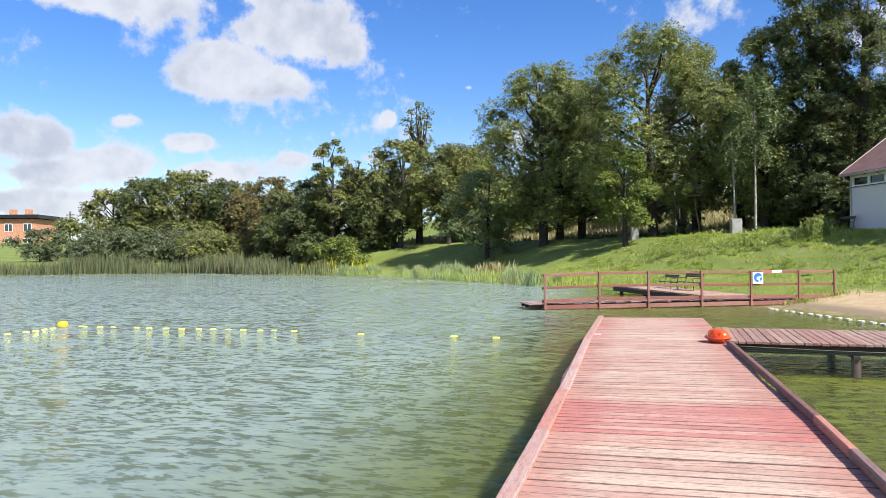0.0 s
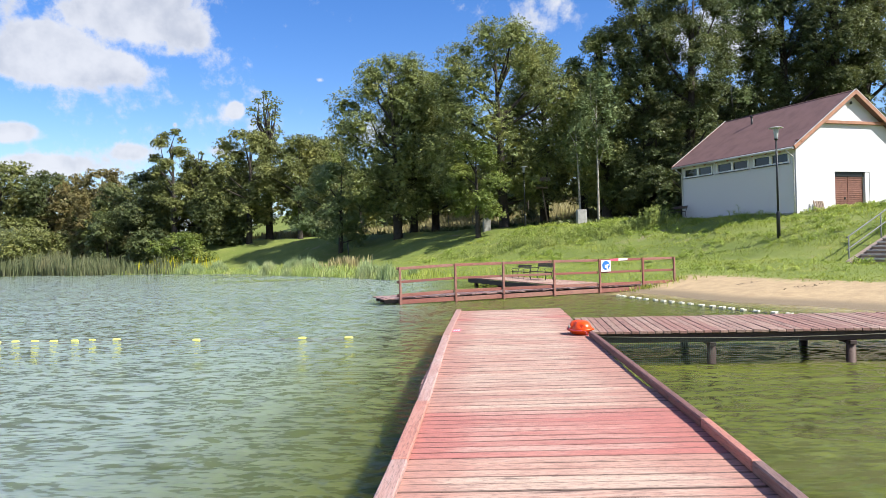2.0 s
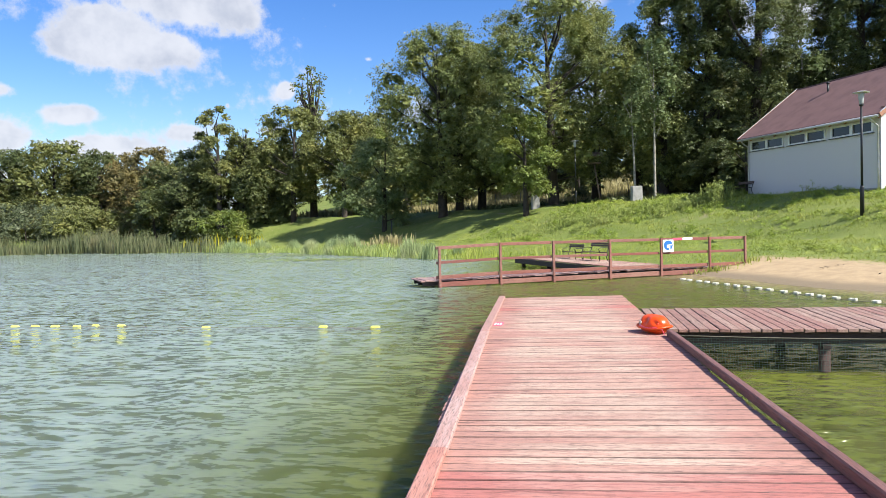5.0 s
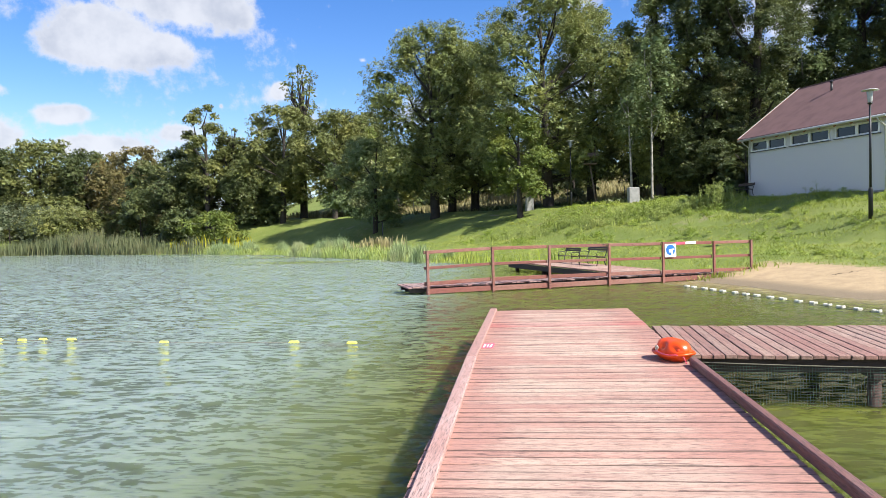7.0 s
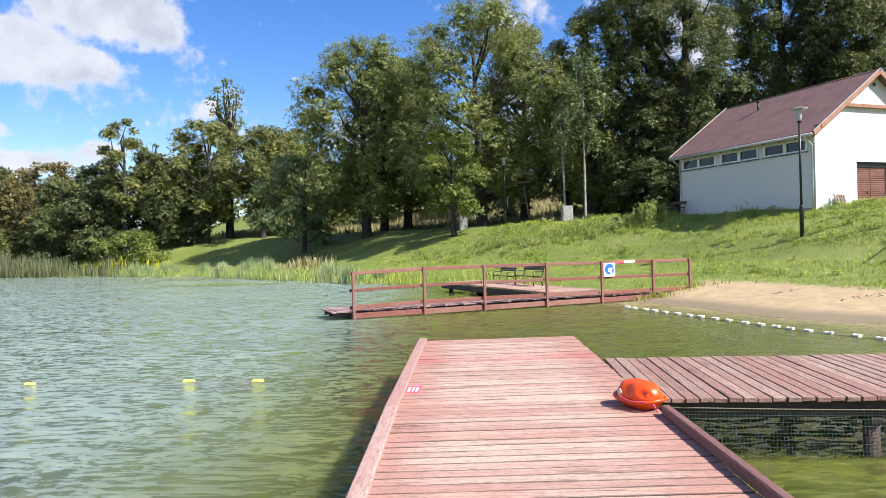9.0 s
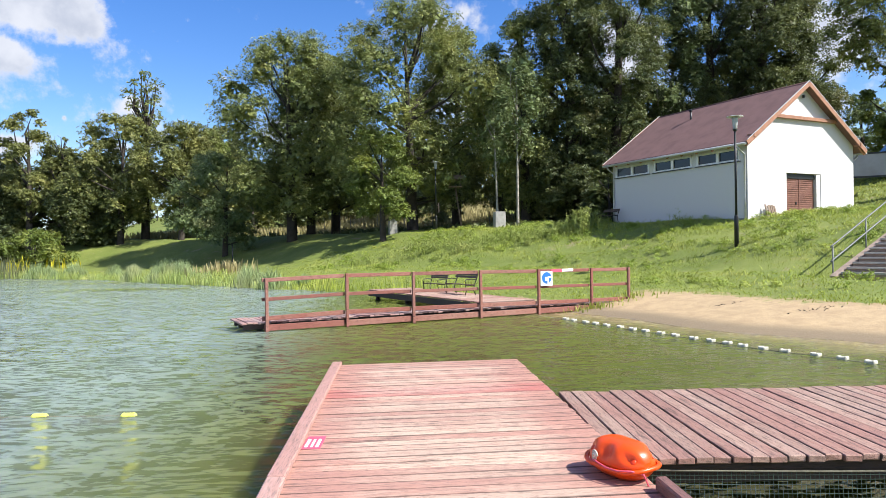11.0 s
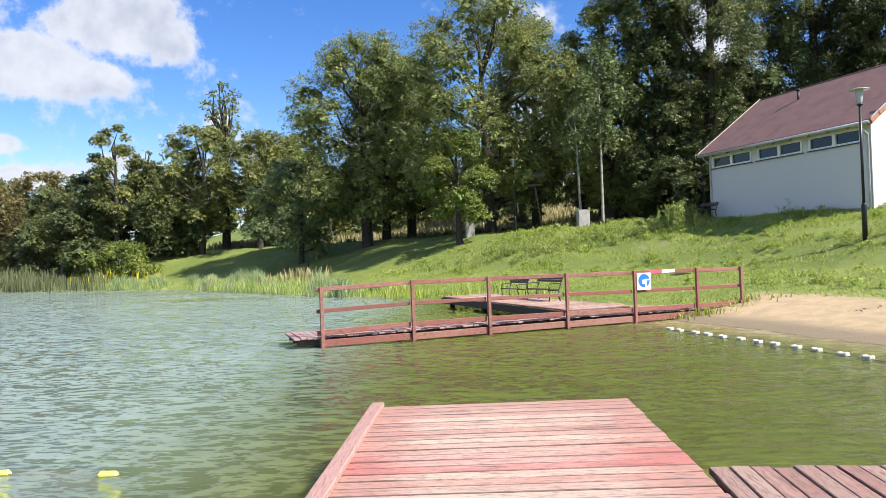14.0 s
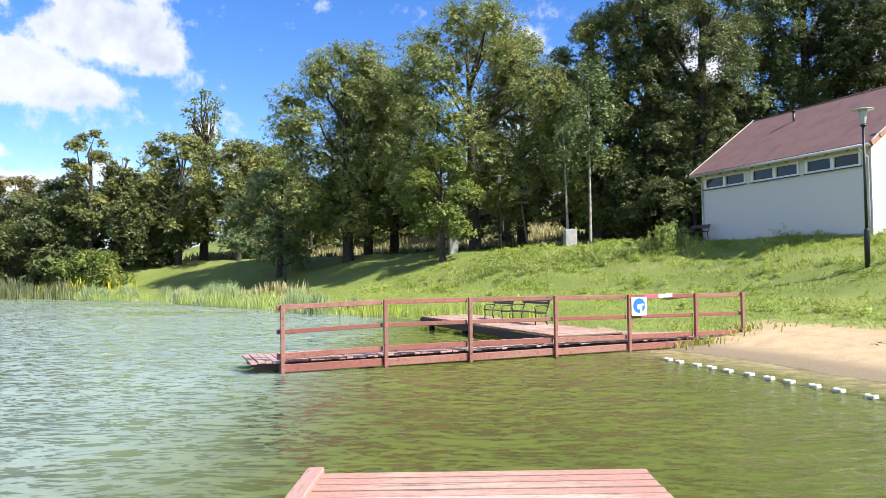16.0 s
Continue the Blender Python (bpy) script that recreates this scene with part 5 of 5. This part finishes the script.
def build_reeds():
    rng = np.random.default_rng(5)

    def patch(n, x0, x1, d0, d1, h, w, bend, mat, label, clump=0.0, name="reeds"):
        p = shore_points(rng, n, x0, x1, d0, d1)
        if clump:
            keep = np.sin(p[:, 0] * 0.9) * np.sin(p[:, 1] * 0.7 + 1) + rng.normal(size=len(p)) * 0.3 > clump
            p = p[keep]
        z = np.maximum(heights(p), WATER_Z - 0.3) - 0.05
        hh = h * (0.62 + 0.45 * rng.random(len(p))) * (0.8 + 0.25 * np.sin(p[:, 0] * 0.35) + 0.12 * np.sin(p[:, 0] * 1.7))
        v, f = blades(rng, p, z, hh, w, bend)
        stuff(name, v, f, LEAF[mat], label, "reeds")

    patch(40000, -100, -38, -1.0, 4.5, 2.7, 0.035, 0.16, "reed_far", "tall grey-green reed bed along the far shore")
    patch(14000, -62, -30, -0.8, 2.4, 1.6, 0.035, 0.16, "reed_far", "grey-green reeds along the shore")
    patch(34000, -32, -4.5, -0.6, 1.8, 0.82, 0.013, 0.35, "reed", "pale green reeds and sedges at the water's edge", 0.0)
    patch(12000, -32, -2.5, -0.3, 2.6, 0.75, 0.022, 0.3, "tuft", "yellow-green sedge between the reeds", name="sedge")
    # dense rounded tussocks in front of the lawn
    c = shore_points(rng, 150, -30, -4, -0.5, 1.6)
    k = rng.integers(0, len(c), 24000)
    big = (0.45 + 0.8 * rng.random(len(c)) ** 1.5)
    off = rng.normal(size=(len(k), 2)) * 0.32 * big[k][:, None]
    p = c[k] + off
    fall = np.clip(1.15 - 0.75 * (np.hypot(off[:, 0], off[:, 1]) / big[k]), 0.3, 1.1)
    v, f = blades(rng, p, np.maximum(heights(p), WATER_Z - 0.2) - 0.05, 1.15 * big[k] * fall * (0.7 + 0.45 * rng.random(len(k))), 0.015, 0.32)
    stuff("reed_tussocks", v, f, LEAF["tussock"], "dense pale grey-green tussocks of reed at the water's edge", "reeds")
    patch(3500, -3.5, 3.8, -0.2, 1.2, 0.85, 0.016, 0.25, "grass", "bright green sedge beside the landing stage", name="sedge")
    patch(5200, -37, -27.5, 2.6, 6.0, 1.35, 0.05, 0.3, "yellow", "patch of yellow goldenrod behind the reeds", 0.1, name="goldenrod")


def build_wood_shade():
    """Dark blades under the wood, the trees' deep shade put into their colour."""
    rng = np.random.default_rng(31)
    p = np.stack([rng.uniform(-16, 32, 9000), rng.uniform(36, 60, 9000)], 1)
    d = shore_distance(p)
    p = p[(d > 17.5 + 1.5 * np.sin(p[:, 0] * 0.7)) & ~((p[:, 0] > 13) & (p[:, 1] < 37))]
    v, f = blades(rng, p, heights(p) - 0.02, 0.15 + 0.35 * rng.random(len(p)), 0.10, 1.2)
    stuff("undergrowth", v, f, LEAF["dark"], "low dark blades standing in for the shade beneath the trees", "undergrowth")


def build_algae():
    """Yellow-green leaves afloat near the shore."""
    rng = np.random.default_rng(17)
    vs, fs = [], []
    for cx, cy, n, sx, sy in ((-13.5, 30.5, 420, 2.2, 0.9), (-19, 40.0, 380, 2.6, 1.0), (-26, 46.5, 260, 2.6, 0.8)):
        c = np.array([cx, cy]) + rng.normal(size=(n, 2)) * np.array([sx, sy])
        c = c[shore_distance(c) < -0.3]
        for x, y in c:
            r, a = 0.05 + 0.09 * rng.random(), rng.random() * 6.28
            b = len(vs)
            vs += [(x + r * math.cos(a + k * 1.257), y + r * math.sin(a + k * 1.257), WATER_Z + 0.012 + 0.006 * rng.random()) for k in range(5)]
            fs += [(b, b + 1, b + 2), (b, b + 2, b + 3), (b, b + 3, b + 4)]
    stuff("floating_leaves", np.array(vs), np.array(fs), LEAF["weed"], "yellow-green leaves floating near the reeds", "water plants")


def build_grass():
    rng = np.random.default_rng(11)
    p = np.stack([rng.uniform(-14, 30, 230000), rng.uniform(3, 42, 230000)], 1)
    d = shore_distance(p)
    wide = 1.2 + 2.6 * ease(p[:, 0], 6.5, 9.5)
    sandy = (p[:, 0] > 3.5) & (p[:, 1] < 20)
    ok = (d > np.where(sandy, wide * 1.0 + rng.normal(size=len(p)) * 0.25, 0.3))
    loc = p - np.array([HC.x, HC.y])
    hx, hy = loc @ np.array([HV.x, HV.y]), loc @ np.array([HU.x, HU.y])
    ok &= ~((hx > -0.05) & (hx < 7.9) & (hy > -0.05) & (hy < 9.4))
    s = p - np.array([S0.x, S0.y])
    sx, sy = s @ np.array([SD.x, SD.y]), s @ np.array([SN.x, SN.y])
    ok &= ~((sx > -0.3) & (sx < 10) & (sy > -0.35) & (sy < 1.95))
    near = np.hypot(p[:, 0] - 1, p[:, 1] + 6)
    ok &= rng.random(len(p)) < np.clip(34 / near, 0.35, 1) ** 1.5
    p = p[ok]
    hh = 0.07 + 0.10 * rng.random(len(p)) + 0.12 * (np.sin(p[:, 0] * 0.8 + 2) * np.sin(p[:, 1] * 0.6) > 0.45) * rng.random(len(p))
    crest = ease(shore_distance(p), 10, 14)
    hh *= 1 + 0.25 * crest
    v, f = blades(rng, p, heights(p) - 0.02, hh * 0.5, 0.013, 1.2)
    stuff("grass", v, f, LEAF["grass"], "sunlit grass blades on the bank", "grass")
    q = np.stack([rng.uniform(-8, 27, 60000), rng.uniform(8, 38, 60000)], 1)
    dq = shore_distance(q)
    lump = np.sin(q[:, 0] * 1.7 + np.sin(q[:, 1] * 1.1) * 2) * np.sin(q[:, 1] * 1.9 + q[:, 0] * 0.4)
    loc = q - np.array([HC.x, HC.y])
    out = ~((loc @ np.array([HV.x, HV.y]) > -0.05) & (loc @ np.array([HV.x, HV.y]) < 7.9) & (loc @ np.array([HU.x, HU.y]) > -0.05) & (loc @ np.array([HU.x, HU.y]) < 9.4))
    s = q - np.array([S0.x, S0.y])
    sx, sy = s @ np.array([SD.x, SD.y]), s @ np.array([SN.x, SN.y])
    out &= ~((sx > -0.3) & (sx < 10) & (sy > -0.4) & (sy < 2.0))
    q = q[out & (dq > 5.5) & (lump + rng.normal(size=len(q)) * 0.25 + 0.5 * ease(dq, 9, 13) > 0.45)]
    v, f = blades(rng, q, heights(q) - 0.03, 0.07 + 0.20 * rng.random(len(q)) ** 2, 0.014, 0.8)
    stuff("tall_grass", v, f, LEAF["tuft"], "uneven tufts of longer grass on the bank", "grass")
    # rough grass on the slope above the stairs
    p = np.stack([rng.uniform(24, 46, 26000), rng.uniform(14, 50, 26000)], 1)
    s = p - np.array([S0.x, S0.y])
    sx, sy = s @ np.array([SD.x, SD.y]), s @ np.array([SN.x, SN.y])
    p = p[~((sx > -0.3) & (sx < 11) & (sy > -0.4) & (sy < 2.1)) & ~((p[:, 0] < 30) & (p[:, 1] < 26.5))]
    loc = p - np.array([HC.x, HC.y])
    p = p[~((loc @ np.array([HV.x, HV.y]) < 7.9) & (loc @ np.array([HU.x, HU.y]) < 9.4))]
    v, f = blades(rng, p, heights(p) - 0.03, 0.08 + 0.16 * rng.random(len(p)), 0.035, 1.0)
    stuff("slope_grass", v, f, LEAF["tuft"], "rough grass on the slope beside the upper stairs", "grass")
    # low leafy weeds, thick along the crest
    q = np.stack([rng.uniform(-6, 26, 5200), rng.uniform(10, 40, 5200)], 1)
    dq = shore_distance(q)
    loc = q - np.array([HC.x, HC.y])
    lx, ly = loc @ np.array([HV.x, HV.y]), loc @ np.array([HU.x, HU.y])
    s = q - np.array([S0.x, S0.y])
    sx, sy = s @ np.array([SD.x, SD.y]), s @ np.array([SN.x, SN.y])
    lump = np.sin(q[:, 0] * 0.9 + 1) * np.sin(q[:, 1] * 0.8) + 0.5 * np.sin(q[:, 0] * 2.3 + q[:, 1])
    keep = (dq > 4.5) & (dq < 17) & ~((lx > -0.3) & (lx < 8.1) & (ly > -0.3) & (ly < 9.6)) & ~((sx > -0.3) & (sx < 10) & (sy > -0.5) & (sy < 2.1))
    keep &= lump + rng.normal(size=len(q)) * 0.3 + 0.9 * ease(dq, 8, 12) > 0.55
    q, dq = q[keep], dq[keep]
    rad = (0.10 + 0.16 * rng.random(len(q))) * 0.8
    v, f = leaf_cloud(rng, np.column_stack([q, heights(q) + rad * 0.35]), rad, 70000, 0.036, each=12)
    stuff("leafy_weeds", v, f, LEAF["leafy"], "leafy yellow-green weeds growing through the bank grass", "weeds")
    # tall weeds along the top of the bank
    q = np.concatenate([np.array([cx, cy]) + rng.normal(size=(n, 2)) * np.array([sx_, 0.5]) for cx, cy, n, sx_ in ((11.2, 30.2, 110, 0.42), (10.4, 30.5, 60, 1.0), (9.0, 31.0, 120, 1.6), (6.0, 32.5, 120, 1.8), (3.0, 34.0, 110, 2.0), (0.5, 36.0, 80, 2.0), (15.5, 25.9, 6, 0.5))])
    hh = 0.22 + 0.55 * rng.random(len(q)) ** 2
    hh[:110] += 0.55
    v, f = blades(rng, q, heights(q) - 0.05, hh, 0.022, 0.15)
    hq = heights(q)
    cen = np.concatenate([np.column_stack([q + rng.normal(size=q.shape) * 0.05, hq + hh * u]) for u in (0.3, 0.6, 0.88)])
    v2, f2 = leaf_cloud(rng, cen, np.tile(0.07 + 0.07 * rng.random(len(q)), 3), 26000, 0.038, each=13)
    v, f = np.concatenate([v, v2]), np.concatenate([f, f2 + len(v)])
    stuff("weeds", v, f, LEAF["weed"], "tall pale weeds along the top of the bank", "weeds")
    # dry long grass on the hillside behind the trees
    p = np.stack([rng.uniform(-30, 12, 16000), rng.uniform(54, 84, 16000)], 1)
    p = p[shore_distance(p) > 20]
    v, f = blades(rng, p, heights(p) - 0.05, 0.5 + 0.6 * rng.random(len(p)), 0.06, 0.3)
    stuff("dry_grass", v, f, LEAF["dry"], "long dry grass on the slope behind the trees", "grass")
    p = np.concatenate([np.array([8.0, 13.2]) + rng.normal(size=(160, 2)) * np.array([0.5, 0.35]), np.array([6.6, 12.2]) + rng.normal(size=(120, 2)) * np.array([0.45, 0.2])])
    v, f = blades(rng, p, heights(p) - 0.02, 0.10 + 0.16 * rng.random(len(p)), 0.018, 0.6)
    stuff("beach_weeds", v, f, LEAF["tuft"], "scattered weeds where the footbridge meets the sand", "weeds")
    # dark rotting water weed washed up on the sand
    for cx, cy, n in ((10.9, 7.6, 26), (12.4, 4.6, 34), (9.7, 9.8, 14)):
        p = np.array([cx, cy]) + rng.normal(size=(n, 2)) * np.array([0.35, 0.12])
        v, f = blades(rng, p, heights(p) - 0.005, 0.02 + 0.03 * rng.random(len(p)), 0.02, 3.0)
        stuff("washed_up_weed", v, f, M_BARK, "dark dried water weed lying on the sand", "water weed")
    p = np.array([-10.5, 38.0]) + rng.normal(size=(260, 2)) * np.array([0.9, 0.5])
    v, f = blades(rng, p, heights(p) - 0.05, 0.6 + 0.6 * rng.random(len(p)), 0.06, 0.15)
    stuff("dry_weeds", v, f, LEAF["dry"], "clump of dry brown dock stems above the reeds", "weeds")


build_pier()
build_side_pier()
build_rescue_buoy()
build_footbridge()
build_stage()
build_house()
build_stairs()
build_floats()
BM = pose(PL0.x, PL0.y, 0, 0, 0, WALK_ANG + 4)
first = build_bench(BM @ pose(1.38, 3.48, -0.177, 0, 0, -90) @ Matrix.Scale(0.86, 4), "dark brown slatted park bench on the landing stage")
copy_thing(first, BM @ pose(1.38, 5.28, -0.166, 0, 0, -90) @ Matrix.Scale(0.86, 4))
hb = HC + HU * 9.1 - HV * 0.6
copy_thing(first, pose(hb.x, hb.y, ground_z(hb.x, hb.y), 0, 0, 113 - 180))
build_street_lamp(14.37, 18.70, 1.50, 5.12, "dark steel park lamp with a flat grey hat on the bank")
build_street_lamp(28.4, 28.2, ground_z(28.4, 28.2), 5.1, "dark park lamp beside the upper stairs")
build_street_lamp(3.6, 41.5, ground_z(3.6, 41.5), 5.0, "dark park lamp under the trees")
build_street_lamp(-38.1, 109.0, 3.9, 5.1, "distant pale park lamp by the path")
build_billboard()
build_van(38.2, 40.2, 165)
build_slab(7.7, 38.5, 0.75, 1.15, "weathered concrete block at the top of the bank")
build_slab(0.5, 43.0, 0.6, 1.0, "pale concrete block under the trees")
def build_marker(x, y, hgt, label):
    p = thing("marker_post", label, "post", pose(x, y, ground_z(x, y)))
    part("shaft", tube([(0, 0, -0.3), (0, 0, hgt)], [0.06, 0.05], 8), M_DARK, p)
    part("cap", lathe([(0.08, hgt - 0.06), (0.09, hgt), (0.03, hgt + 0.05)], sides=10), M_DARK, p)


build_marker(-12.2, 48.0, 1.5, "short dark marker post on the lawn")


def build_bird_table(x, y):
    z = ground_z(x, y)
    b = thing("bird_table", "small weathered wooden bird table on a leaning pole", "bird table", pose(x, y, z))
    part("pole", tube([(0.5, 0, -0.3), (0, 0, 3.2)], 0.06, 8), M_HOUSEWOOD, b)
    part("tray", boxes(((0, 0, 3.2), (1.0, 0.8, 0.08)), bevel=0.01), M_HOUSEWOOD, b)
    for sx in (-0.4, 0.4):
        part("upright", boxes(((sx, 0, 3.5), (0.06, 0.06, 0.55))), M_HOUSEWOOD, b)
    for sy in (-1, 1):
        part("roof_board", boxes(((0, sy * 0.26, 3.9), (1.3, 0.62, 0.04), Matrix.Rotation(radians(-sy * 32), 4, "X"))), M_HOUSEWOOD, b)


build_bird_table(5.2, 44.0)
build_fence([(-14, 60), (-6, 58), (4, 55), (14, 52), (20, 52)], "grey wire fence behind the trees")
build_far_house()
NEAR_TREES = len(TREES)
rw = random.Random(21)
for k in range(17):
    x = -30 + k * 4.6 + rw.uniform(-1.2, 1.2)
    y = 80 + rw.uniform(-6, 6) - 0.1 * x
    if -10 < x < -3 or -34 < x < -25:
        continue
    TREES.append((rw.choice(["dark", "olive", "dark", "broad"]), x, y, ground_z(x, y) + rw.uniform(8, 12.5), rw.uniform(3.2, 4.6), 0.02))
for x, y, h, R in ((12, 57, 6, 3.2), (17, 58, 7, 3.4), (22, 60, 7, 3.4), (5, 62, 5, 2.6), (18, 36.5, 5.0, 2.2), (15.0, 37.5, 3.5, 2.0), (27, 40, 6, 3), (-37, 60.5, 4.0, 2.8), (-45, 66, 5.5, 3.2), (-18, 68.5, 7.5, 3.2), (-31.5, 68, 9, 4.0), (-35, 69, 9, 4.2), (-41, 70, 8.5, 4.2), (-47, 73, 9, 4.4), (-20.5, 76, 11, 4.0), (-36, 77, 11, 4.5), (-15, 70, 8, 3.6), (-10, 80, 8, 4.0), (-4, 82, 7, 4.0), (-70, 89, 11, 6.5), (-81, 87, 9, 5.5), (-61, 88, 10, 5.0), (-66, 80, 6, 5.0), (-76, 79, 6, 5.0), (-44, 119, 12, 5.5), (-37, 123, 12, 5.5), (-51, 117, 12, 5.5), (-31, 120, 12, 5.0)):
    TREES.append(("dark" if h < 6 else "olive", x, y, ground_z(x, y) + h, R, 0.02))
for i, (kind, x, y, zt, R, cb) in enumerate(TREES):
    build_tree(kind, x, y, zt, R, cb, 100 + i, 1.0 if i < NEAR_TREES else 1.6)
build_reeds()
build_wood_shade()
build_algae()
build_grass()
